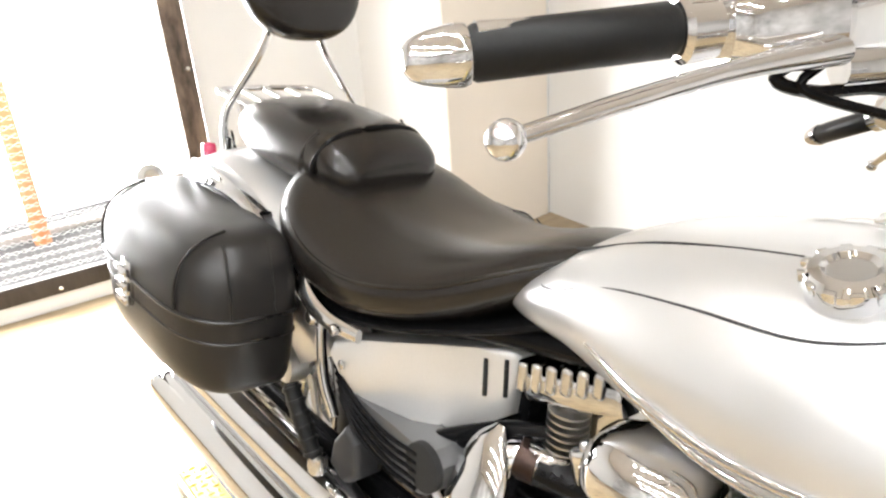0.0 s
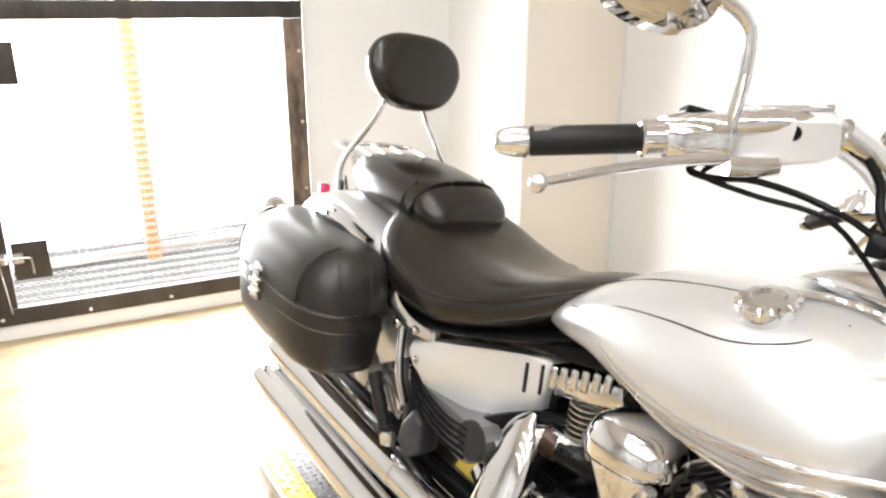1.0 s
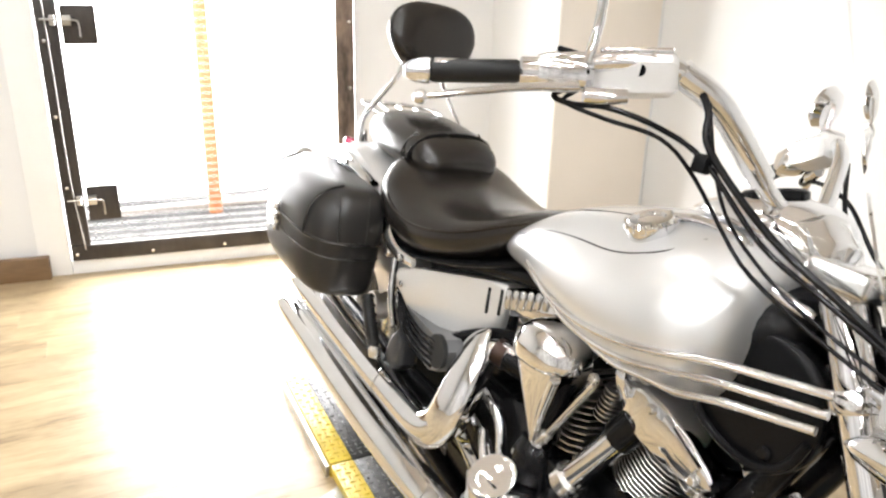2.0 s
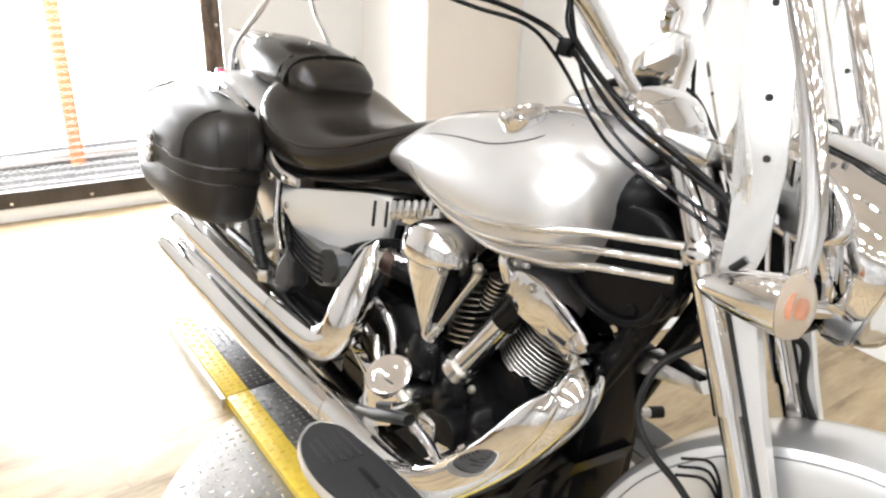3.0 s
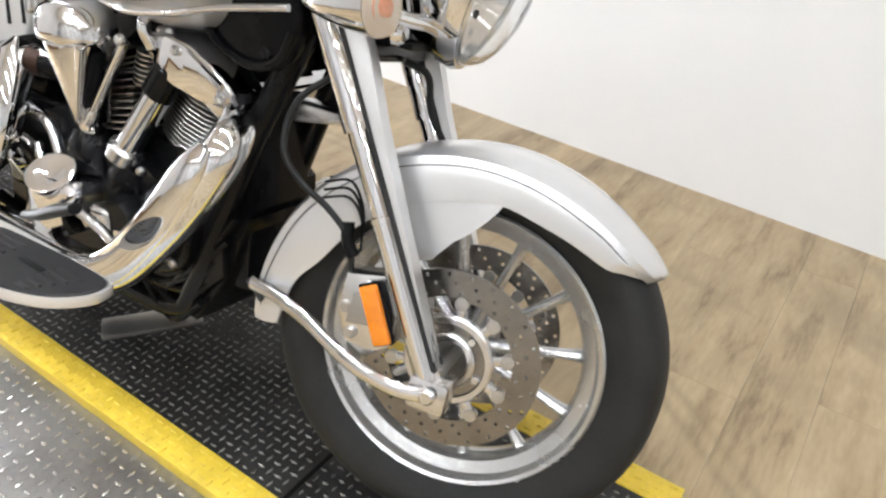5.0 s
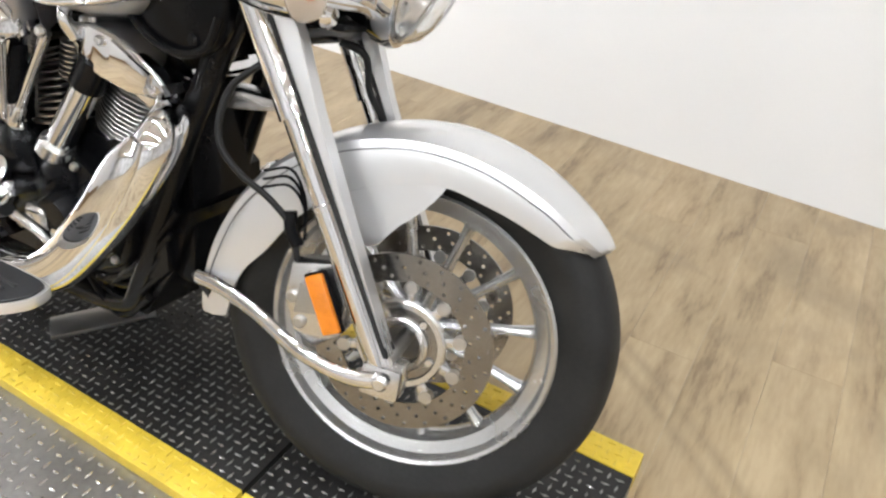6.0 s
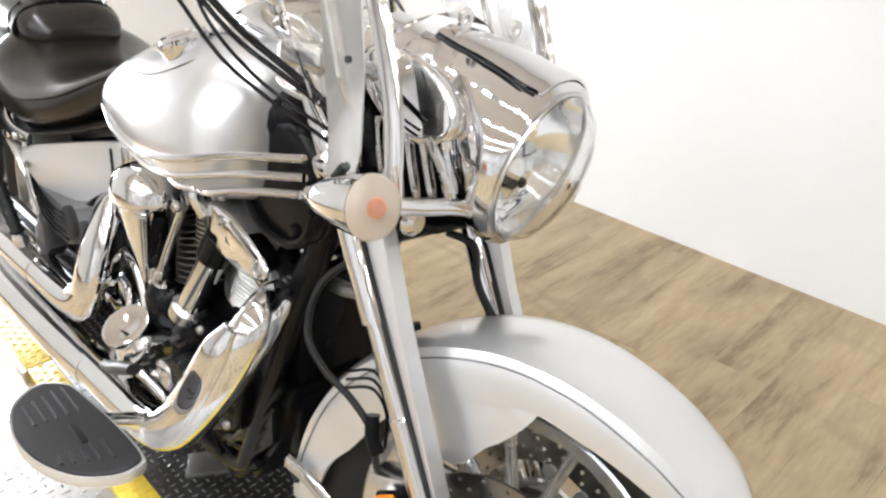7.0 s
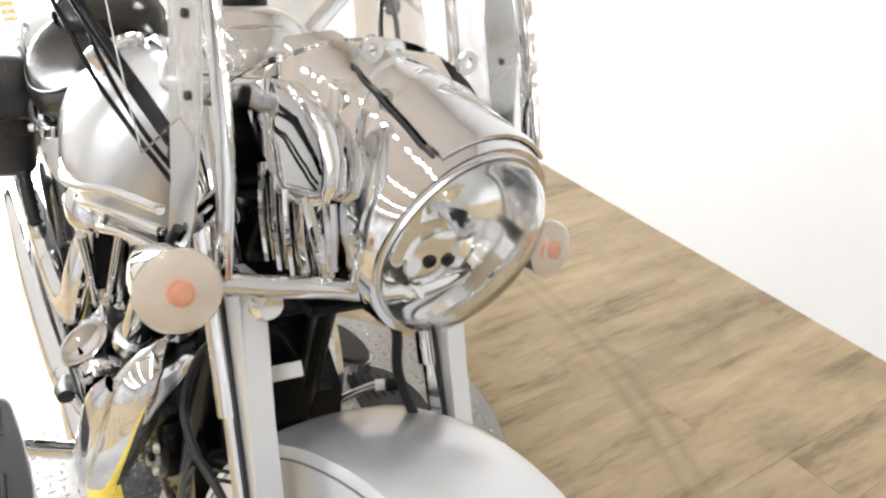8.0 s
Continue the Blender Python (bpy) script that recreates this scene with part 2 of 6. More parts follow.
def tube(pts, r=None, n=12, per=6, wide=1.0, side=(0, 1, 0), bm=None, smooth=True, closed=False):
    """A swept tube; a point may carry its own radius. wide stretches it across the given side direction."""
    pts = [tuple(q) if len(q) == 4 else (*q, r) for q in pts]
    path = smooth_path(pts, per) if smooth else [np.array(q, float) for q in pts]
    rings = []
    for i, q in enumerate(path):
        a, b = path[max(0, i - 1)][:3], path[min(len(path) - 1, i + 1)][:3]
        t = Vector(b - a).normalized()
        u = Vector(side) - t * t.dot(Vector(side))
        if u.length < 0.05:
            u = t.orthogonal()
        u.normalize()
        v = t.cross(u)
        rings.append([Vector(q[:3]) + float(q[3]) * (wide * math.cos(w) * u + math.sin(w) * v)
                      for w in (2 * math.pi * k / n for k in range(n))])
    return add_rings(bm or bmesh.new(), rings, True, closed)


def lathe(profile, m=Matrix(), n=24, bm=None, cap=True):
    """Profile of (radius, height) turned round the local z axis of m."""
    rings = [[m @ Vector((r * math.cos(2 * math.pi * k / n), r * math.sin(2 * math.pi * k / n), h)) for k in range(n)] for r, h in profile]
    return add_rings(bm or bmesh.new(), rings, cap)


def ring_lathe(profile, m=Matrix(), n=32, bm=None):
    """A closed cross-section of (radius, height) turned into a ring."""
    rings = [[m @ Vector((r * math.cos(w), r * math.sin(w), h)) for r, h in profile] for w in (2 * math.pi * k / n for k in range(n))]
    return add_rings(bm or bmesh.new(), rings, False, True)


def block(lo, hi, bev=0.004, m=Matrix(), seg=2, bm=None):
    own = bmesh.new()
    bmesh.ops.create_cube(own, size=1.0)
    lo, hi = Vector(lo), Vector(hi)
    for v in own.verts:
        v.co = Vector(((v.co[k] + 0.5) * (hi[k] - lo[k]) + lo[k] for k in range(3)))
    if bev:
        bmesh.ops.bevel(own, geom=own.edges[:], offset=bev, segments=seg, profile=0.6, affect="EDGES")
    own.transform(m)
    return merge(bm, own)


def merge(bm, own):
    if bm is None:
        return own
    me = bpy.data.meshes.new("tmp")
    own.to_mesh(me)
    own.free()
    bm.from_mesh(me)
    bpy.data.meshes.remove(me)
    return bm


def prism(outline, y0, y1, bev=0.006, seg=2, m=Matrix(), bm=None, round_=0):
    """An outline in x and z, given thickness along y."""
    if round_:
        outline = [tuple(q) for q in smooth_path(list(outline) + [outline[0]], round_)[:-1]]
    own = bmesh.new()
    a = [own.verts.new((x, y0, z)) for x, z in outline]
    b = [own.verts.new((x, y1, z)) for x, z in outline]
    n = len(a)
    fa, fb = own.faces.new(a), own.faces.new(b[::-1])
    for i in range(n):
        own.faces.new((a[i], b[i], b[(i + 1) % n], a[(i + 1) % n]))
    if bev:
        bmesh.ops.bevel(own, geom=list(set(fa.edges) | set(fb.edges)), offset=bev, segments=seg, profile=0.6, affect="EDGES")
    bmesh.ops.triangulate(own, faces=[f for f in own.faces if len(f.verts) > 4])
    own.transform(m)
    return merge(bm, own)


def along(a, b, roll=0):
    """The matrix whose z axis runs from a to b."""
    a, b = Vector(a), Vector(b)
    return Matrix.Translation(a) @ (b - a).to_track_quat("Z", "Y").to_matrix().to_4x4() @ pose(0, 0, 0, 0, 0, roll)


def bolt(p, d, r=0.006, h=0.006, bm=None, n=10):
    p, d = Vector(p), Vector(d)
    return lathe([(r, 0), (r, h * 0.6), (r * 0.7, h), (0.0005, h)], along(p, p + d), n, bm)


def thing(name, label, category, m=Matrix(), kind="", group=""):
    ob = tagged(new(name), label, category, group, kind)
    ob.matrix_world = m
    return ob


def superring(cx, cy, hx, hy, z, n=32, e=2.6):
    out = []
    for k in range(n):
        w = 2 * math.pi * k / n
        c, s = math.cos(w), math.sin(w)
        out.append((cx + hx * math.copysign(abs(c) ** (2 / e), c), cy + hy * math.copysign(abs(s) ** (2 / e), s), z))
    return out


# ---------------------------------------------------------------- the room
def wall(name, lo, hi, label, material=WALL, m=Matrix(), bev=0.0):
    ob = part(name, block(lo, hi, bev, m), material)
    return tagged(ob, label, "wall", kind="structure")


DOOR = pose(-3.265, 0, 0, 0, 0, -5.6)    # the wall with the screened opening, seen along its own x
X1, Y1 = 4.4, -4.9
floor = tagged(part("floor", block((-4.6, Y1, FZ - 0.12), (X1, 1.90, FZ - 0.012), 0), SLIT), "vinyl plank floor in mottled tan and grey wood tones", "floor", kind="structure")
wall("wall_far", (-2.72, 1.665, FZ - 0.1), (X1, 1.80, CEIL), "smooth white painted shop wall", m=pose(0, -0.045, 0, 0, 0, -3.5))
wall("wall_return", (-3.6, 1.21, FZ - 0.1), (-2.57, 1.95, CEIL), "short white painted return wall in the corner", bev=0.004)
# thin added panel: tan colour stands for warm shade on this side
tagged(part("trim_corner", block((-2.5695, 1.214, FZ), (-2.564, 1.76, CEIL - 0.01), 0), WARM_SHADE), "side of the corner return, its warm shade put into the tan colour", "trim", kind="structure")
wall("wall_front", (X1, Y1, FZ - 0.1), (X1 + 0.12, 1.95, CEIL), "pale grey painted shop wall", BACKWALL)
wall("wall_near", (-4.6, Y1 - 0.12, FZ - 0.1), (X1, Y1, CEIL), "pale grey painted shop wall", BACKWALL)
dw = block((-0.15, 0.51, FZ - 0.1), (0, 2.2, CEIL), 0, DOOR)
dw = block((-0.15, Y1 - 0.4, FZ - 0.1), (0, -0.815, CEIL), 0, DOOR, bm=dw)
dw = block((-0.15, -0.815, 1.275), (0, 0.51, CEIL), 0, DOOR, bm=dw)
dw = block((-0.15, -0.815, FZ - 0.1), (0, 0.51, 0.02), 0, DOOR, bm=dw)
tagged(part("wall_door", dw, WALL), "white painted wall with a screened loading opening", "wall", kind="structure")
tagged(part("ceiling", block((-4.6, Y1, CEIL), (X1, 2.0, CEIL + 0.1), 0), CEILM), "pale ceiling", "ceiling", kind="structure")
tr = block((0.0, -0.945, FZ), (0.022, -0.817, 1.42), 0.004, DOOR)
tagged(part("trim", tr, CASING), "white board casing beside the opening", "trim", kind="structure")
tr = block((0.0, -0.815, FZ), (0.020, 0.56, 0.018), 0.004, DOOR)
tagged(part("trim_sill", tr, CASING), "white sill board under the opening", "trim", kind="structure")

BASE_WD = mat("brown_baseboard_wood", (0.20, 0.12, 0.06), 0.5, 0.0, 0.25, 8, 80, 0.08, stretch=(1, 0.2, 1))
tagged(part("baseboard", block((0.024, -2.6, FZ), (0.062, -0.90, FZ + 0.105), 0.004, DOOR), BASE_WD), "brown wooden sill board along the wall", "baseboard", kind="structure")
# outside: glare, apron, orange post
tagged(part("backdrop", block((-4.55, -5.0, -1.2), (-4.5, 5.0, 3.0), 0), OUTSIDE), "overexposed white daylight outside the opening", "sky", kind="structure")
tagged(part("ground_outside", block((-4.5, -5.0, -1.0), (-3.55, 5.0, -0.75), 0), CASING), "pale concrete apron in full daylight", "ground", kind="structure")
post = thing("guard_post", "orange painted steel guard post standing on the pale apron", "post", pose(-4.1, -0.055, -0.75))
part("pole", lathe([(0.038, 0.0), (0.038, 2.9), (0.034, 2.94), (0.001, 2.95)]), ORANGE, post)
kerb = thing("kerb_rail", "low weathered tan rail outside the opening", "rail", pose(-4.2, 0, 0))
part("rail", block((-0.03, -3.0, -0.055), (0.03, 3.0, -0.015), 0.006), RAIL_TAN, kerb)
for ky in (-2.0, 0.0, 2.0):
    part("rail_leg", block((-0.02, ky - 0.02, -0.75), (0.02, ky + 0.02, -0.055), 0.003), RAIL_TAN, kerb)
part("base_plate", block((-0.10, -0.10, 0), (0.10, 0.10, 0.012), 0.003), ORANGE, post)


def screen_door():
    d = thing("screen_door", "dark steel framed security door with white expanded metal mesh, shut", "door", DOOR)
    y0, y1, z0, z1, w = -0.808, 0.500, 0.022, 1.268, 0.072
    for nm, lo, hi in (("frame_rail", (0.003, y0, z0), (0.035, y1, z0 + w)), ("frame_rail", (0.003, y0, z1 - w), (0.035, y1, z1)),
                       ("frame_stile", (0.003, y0, z0 + w + .001), (0.034, y0 + w + 0.01, z1 - w - .001)),
                       ("frame_stile", (0.003, y1 - 0.084, z0 + w + .001), (0.034, y1, z1 - w - .001))):
        part(nm, block(lo, hi, 0.003), FRAME_RUST if hi[1] == y1 and lo[1] > 0 else FRAME_ST, d)
    # expanded metal: zigzag strands
    bm = bmesh.new()
    px, pz, hw = 0.056, 0.032, 0.0008
    cols, rows_ = int((y1 - y0 - 0.1) / px), int((z1 - z0 - 0.1) / pz)
    for r in range(rows_):
        for s in (0, 1):
            prev = None
            for c in range(2 * cols + 1):
                y = y0 + 0.05 + c * px / 2
                z = z0 + 0.05 + r * pz + (pz / 2 if (c + s) % 2 else 0.0)
                cur = (bm.verts.new((0.0, y, z - hw)), bm.verts.new((-0.001, y, z + hw)))
                if prev:
                    bm.faces.new((prev[0], cur[0], cur[1], prev[1]))
                prev = cur
    me = bpy.data.meshes.new("mesh_panel")
    bm.to_mesh(me)
    bm.free()
    me.materials.append(MESH_ST)
    ob = new("mesh_panel", me)
    ob.parent = d
    tagged(ob, "white expanded metal mesh", kind="stuff")
    for z in (0.212, 0.968):
        h = part("latch_plate", block((0.036, y0 + 0.095, z), (0.044, y0 + 0.225, z + 0.155), 0.003), FRAME_ST, d, "dark steel latch plate")
        part("latch_body", block((0.045, y0 + 0.10, z + 0.075), (0.062, y0 + 0.135, z + 0.115), 0.003), STEEL, h)
        part("latch_body", block((0.036, y0 + 0.055, z + 0.075), (0.062, y0 + 0.075, z + 0.115), 0.003), STEEL, h)
        part("latch_rod", tube([(0.066, y0 + 0.02, z + 0.10), (0.066, y0 + 0.10, z + 0.098), (0.066, y0 + 0.150, z + 0.096), (0.066, y0 + 0.162, z + 0.085), (0.066, y0 + 0.163, z + 0.03)], 0.004, 8), STEEL, h)
    part("pull_cable", tube([(0.05, y0 + 0.035, 1.2), (0.05, y0 + 0.04, 0.8), (0.052, y0 + 0.042, 0.4), (0.05, y0 + 0.062, 0.08)], 0.0028, 6), STEEL, d, "thin steel pull cable")
    for y, z in [(y1 - 0.022, z0 + 0.14 + 0.30 * k) for k in range(4)] + [(y0 + 0.022, z0 + 0.03 + 0.31 * k) for k in range(4)] + [(y0 + 0.34 + 0.32 * k, z0 + 0.02) for k in range(3)]:
        part("bolt", bolt((0.034, y, z), (1, 0, 0), 0.008, 0.005), POLISHED, d)
    return d


screen_door()

# ceiling lamps
lamp0 = thing("ceiling_light", "white ceiling light with bright round spots, switched on", "ceiling light", pose(LAMPS[0][0], LAMPS[0][1], CEIL), group="ceiling lights")
part("housing", lathe([(0.15, 0.0), (0.15, -0.035), (0.125, -0.06), (0.11, -0.06), (0.10, -0.02), (0.001, -0.02)]), LAMP_FACE, lamp0)
SPOT = glow("lit_spot", (1.0, 0.985, 0.96), 45.0)
for sx, sy in ((-0.22, 0.0), (0.22, 0.0)):
    part("spot_arm", tube([(sx * 0.5, sy * 0.5, -0.02), (sx, sy, -0.03)], 0.008, 8, smooth=False), LAMP_FACE, lamp0)
    can = part("spot_can", lathe([(0.034, -0.005), (0.040, -0.055), (0.040, -0.062), (0.036, -0.062), (0.030, -0.02), (0.001, -0.02)], pose(sx, sy, 0), 16), LAMP_FACE, lamp0)
    part("spot_face", lathe([(0.035, -0.052), (0.035, -0.056), (0.001, -0.057)], pose(sx, sy, 0), 12), SPOT, can)
part("diffuser", lathe([(0.10, -0.030), (0.10, -0.040), (0.001, -0.042)]), LENS, lamp0)
for lx, ly in LAMPS[1:]:
    copy_thing(lamp0, pose(lx, ly, CEIL))


# ---------------------------------------------------------------- display ramp with turntable
def lug_field(inside, lo, hi, z, pitch, ln, wd, ht):
    """Raised tread lugs in two alternating directions."""
    vs, fs = [], []
    nx, ny = int((hi[0] - lo[0]) / pitch), int((hi[1] - lo[1]) / pitch)
    for i in range(nx):
        for j in range(ny):
            x, y = lo[0] + (i + 0.5) * pitch, lo[1] + (j + 0.5) * pitch
            if not inside(x, y):
                continue
            dx, dy = ((1, 0), (0, 1))[(i + j) % 2]
            ax, ay, bx, by = dx * ln / 2, dy * ln / 2, dy * wd / 2, dx * wd / 2
            k = len(vs)
            vs += [(x - ax, y - ay, z), (x + bx, y + by, z), (x + ax, y + ay, z), (x - bx, y - by, z), (x - ax * .55, y - ay * .55, z + ht), (x + ax * .55, y + ay * .55, z + ht)]
            fs += [(k, k + 1, k + 5, k + 4), (k + 1, k + 2, k + 5), (k + 2, k + 3, k + 4, k + 5), (k + 3, k, k + 4)]
    me = bpy.data.meshes.new("tread_pattern")
    me.from_pydata(vs, [], fs)
    return me


def ramp():
    d = thing("display_ramp", "dark tread plate motorcycle ramp with yellow edge stripes over a turntable", "ramp", pose(0, 0, 0))
    ya, yb, xa, xb, sw = -0.187, 0.340, -1.965, 0.37, 0.064
    cuts = [xa, -1.462, -0.196, xb]
    C, R = (-0.83, 0.068), 0.632
    for k in range(3):
        x0, x1 = cuts[k] + (0.004 if k else 0), cuts[k + 1] - (0.004 if k < 2 else 0)
        dk = part("deck_plate", block((x0, ya + sw, FZ if k != 1 else -0.028), (x1, yb - sw, 0.0), 0.002), TREAD_D, d)
        for y0, y1 in ((ya, ya + sw - 0.001), (yb - sw + 0.001, yb)):
            st = part("stripe", block((x0, y0, FZ if k != 1 else -0.028), (x1, y1, 0.0015), 0.002), YELLOW, d, "worn yellow edge stripe")
            me = lug_field(lambda x, y: True, (x0, y0), (x1, y1), 0.0012, 0.0205, 0.021, 0.0075, 0.0032)
            me.materials.append(YELLOW)
            o = new("tread_pattern", me)
            o.parent = st
            tagged(o, kind="stuff")
        me = lug_field(lambda x, y: True, (x0, ya + sw), (x1, yb - sw), -0.0004, 0.0205, 0.021, 0.007, 0.0022)
        me.materials.append(LUG_GLINT)
        o = new("tread_pattern", me)
        o.parent = dk
        tagged(o, kind="stuff")
    tt = part("turntable_plate", lathe([(R, FZ), (R, -0.034), (R - 0.003, -0.030), (0.01, -0.030)], pose(*C, 0), 96), TREAD_G, d, "round grey tread plate turntable")
    me = lug_field(lambda x, y: (x - C[0]) ** 2 + (y - C[1]) ** 2 < (R - 0.02) ** 2 and not (ya - 0.005 < y < yb + 0.005), (C[0] - R, C[1] - R), (C[0] + R, C[1] + R), -0.0305, 0.0265, 0.026, 0.008, 0.0024)
    me.materials.append(TREAD_L)
    o = new("tread_pattern", me)
    o.parent = tt
    tagged(o, kind="stuff")
    part("approach_lip", prism([(xa - 0.05, FZ), (xa - 0.002, FZ), (xa - 0.002, -0.004)], ya, yb, 0.0), STEEL, d)
    sp = part("side_skirt", prism([(xa, FZ), (-1.47, FZ), (-1.47, -0.008), (xa, -0.008)], ya - 0.012, ya - 0.002, 0.0), STEEL, d)
    return d


ramp()


# ---------------------------------------------------------------- the motorcycle, standing on its side stand, bars turned left
bike = thing("motorcycle", "silver cruiser motorcycle with black saddlebags leaning on its side stand", "motorcycle", pose(0, 0.045, 0, -9.5, 0, 0))
RAKE = radians(31.3)
AXIS = Vector((-math.sin(RAKE), 0, math.cos(RAKE)))
TS = Matrix.Translation((0.152, 0, 0)) @ Matrix.Rotation(radians(14.9), 4, AXIS) @ Matrix.Translation((-0.152, 0, 0))


def sp(name, bm, material, parent=bike, label="", sharp=38):
    """A part that turns with the fork."""
    bm.transform(TS)
    return part(name, bm, material, parent, label, sharp)


def bp(name, bm, material, parent=bike, label="", sharp=38):
    return part(name, bm, material, parent, label, sharp)


UP, TANK_UP = pose(0, 0, 0, 3.2, 0, 0), pose(0, 0, 0, -1.2, 0, 0)


def upper(name, bm, material, parent=bike, label="", sharp=38):
    """A part of the tank, seat and tail, which lean a little less."""
    bm.transform(UP)
    return part(name, bm, material, parent, label, sharp)


def tanked(name, bm, material, parent=bike, label="", sharp=38):
    bm.transform(TANK_UP)
    return upper(name, bm, material, parent, label, sharp)


def wheel(mk, cx, cz, r_t, w_t, r_rim, w_rim, spokes, name):
    """Axle along y at (cx, cz)."""
    m = Matrix.Translation((cx, 0, cz)) @ pose(0, 0, 0, 90, 0, 0)
    hub = mk(name, lathe([(0.018, -w_rim), (0.042, -w_rim + 0.004), (0.045, -0.03), (0.034, -0.015), (0.034, 0.015), (0.045, 0.03), (0.042, w_rim - 0.004), (0.018, w_rim)], m, 28), CAST, bike, "cast alloy wheel")
    h = w_t / 2
    prof = [(r_rim - 0.012, -w_rim * 0.78), (r_rim + 0.010, -w_rim), (r_rim + 0.035, -h * 0.97), (r_t - 0.032, -h), (r_t - 0.014, -h * 0.86), (r_t - 0.003, -h * 0.45), (r_t, 0),
            (r_t - 0.003, h * 0.45), (r_t - 0.014, h * 0.86), (r_t - 0.032, h), (r_rim + 0.035, h * 0.97), (r_rim + 0.010, w_rim), (r_rim - 0.012, w_rim * 0.78)]
    mk("tyre", ring_lathe(prof, m, 72), TYRE, hub, "black road tyre", 50)
    w = w_rim
    prof = [(r_rim, -w), (r_rim - 0.004, -w - 0.003), (r_rim - 0.010, -w), (r_rim - 0.016, -w * 0.72), (r_rim - 0.034, -w * 0.55), (r_rim - 0.040, -w * 0.2), (r_rim - 0.040, w * 0.2),
            (r_rim - 0.034, w * 0.55), (r_rim - 0.016, w * 0.72), (r_rim - 0.010, w), (r_rim - 0.004, w + 0.003), (r_rim, w), (r_rim - 0.010, w * 0.6), (r_rim - 0.010, -w * 0.6)]
    mk("rim", ring_lathe(prof, m, 72), WHEEL_AL, hub, "silver alloy rim")
    for k in range(spokes):
        a = 2 * math.pi * (k + 0.45) / spokes
        d = Vector((math.cos(a), 0, math.sin(a)))
        c = Vector((cx, 0, cz))
        q = [(*(c + d * r), rad) for r, rad in ((0.036, 0.013), (0.09, 0.0095), (0.16, 0.0085), (r_rim - 0.042, 0.011), (r_rim - 0.036, 0.014))]
        mk("spoke", tube(q, n=10, per=3, wide=1.25), WHEEL_AL, hub)
    return hub, m


def drilled_ring(m, y, r0, r1, h, sectors=72, hole=0.0034):
    """A flat ring with round holes right through it, one in each sector, on three circles by turns."""
    bm = bmesh.new()
    cuts = [r0, r0 + (r1 - r0) * 0.36, r0 + (r1 - r0) * 0.64, r1]

    def pt(r, a, z):
        return bm.verts.new(m @ Vector((r * math.cos(a), r * math.sin(a), y + z)))
    for k in range(sectors):
        a0, a1 = 2 * math.pi * k / sectors, 2 * math.pi * (k + 1) / sectors
        am = (a0 + a1) / 2
        for b in range(3):
            ra, rb = cuts[b], cuts[b + 1]
            rm = (ra + rb) / 2
            edge = [(rb, a0), (rb, am), (rb, a1), (rm, a1), (ra, a1), (ra, am), (ra, a0), (rm, a0)]
            if b != k % 3:
                for z in (-h, h):
                    bm.faces.new([pt(r, a, z) for r, a in edge])
                continue
            inner = [(rm + hole * math.sin(w), am + hole * math.cos(w) / rm) for w in (radians(135 - 45 * i) for i in range(8))]
            for z in (-h, h):
                o, i_ = [pt(r, a, z) for r, a in edge], [pt(r, a, z) for r, a in inner]
                for j in range(8):
                    bm.faces.new((o[j], o[(j + 1) % 8], i_[(j + 1) % 8], i_[j]))
            lo, hi = [pt(r, a, -h) for r, a in inner], [pt(r, a, h) for r, a in inner]
            for j in range(8):
                bm.faces.new((lo[j], lo[(j + 1) % 8], hi[(j + 1) % 8], hi[j]))
        for r in (r0, r1):
            for u, v in ((a0, am), (am, a1)):
                bm.faces.new((pt(r, u, -h), pt(r, v, -h), pt(r, v, h), pt(r, u, h)))
    bmesh.ops.remove_doubles(bm, verts=bm.verts, dist=0.00005)
    return bm


def brake_disc(mk, hub, m, y, r, side):
    d = mk("brake_disc", drilled_ring(m, y, r * 0.70, r, 0.0025), DISC_STEEL, hub, "drilled steel brake disc")
    mk("disc_carrier", ring_lathe([(0.030, y - 0.004), (r * 0.47, y - 0.003), (r * 0.47, y + 0.003), (0.030, y + 0.004)], m, 48), DISC_STEEL, d)
    for r0, r1, h0 in ((0.24, 0.29, 0.012), (0.42, 0.48, 0.008)):
        mk("carrier_lip", ring_lathe([(r * r0, y - h0), (r * r1, y - h0), (r * (r1 + 0.02), y - h0 + 0.003), (r * (r1 + 0.02), y + h0 - 0.003), (r * r1, y + h0), (r * r0, y + h0), (r * (r0 - 0.02), y)], m, 44), POLISHED, d)
    for k in range(10):
        mk("carrier_arm", block((r * 0.45, -0.0075, y - 0.003), (r * 0.67, 0.0075, y + 0.003), 0.002, m @ pose(0, 0, 0, 0, 0, 36 * k + 18)), POLISHED, d)
    for k in range(10):
        a = 2 * math.pi * (k + 0.5) / 10
        mk("bobbin", lathe([(0.0105, -0.006), (0.0105, 0.006), (0.004, 0.0065)], m @ pose(r * 0.65 * math.cos(a), r * 0.65 * math.sin(a), y), 12), STEEL, d)
        if k % 2:
            b0 = m @ Vector((r * 0.36 * math.cos(a), r * 0.36 * math.sin(a), y))
            mk("bolt", bolt(b0, (0, side, 0), 0.008, 0.009), POLISHED, d)
    return d


fw, fm = wheel(sp, 0, 0.32, 0.318, 0.120, 0.231, 0.046, 12, "front_wheel")
brake_disc(sp, fw, fm, 0.078, 0.142, -1)
brake_disc(sp, fw, fm, -0.078, 0.142, 1)
sp("axle", lathe([(0.012, -0.15), (0.012, 0.15)], fm, 14), STEEL, fw)
rw, rm = wheel(bp, -1.715, 0.33, 0.330, 0.190, 0.232, 0.075, 12, "rear_wheel")
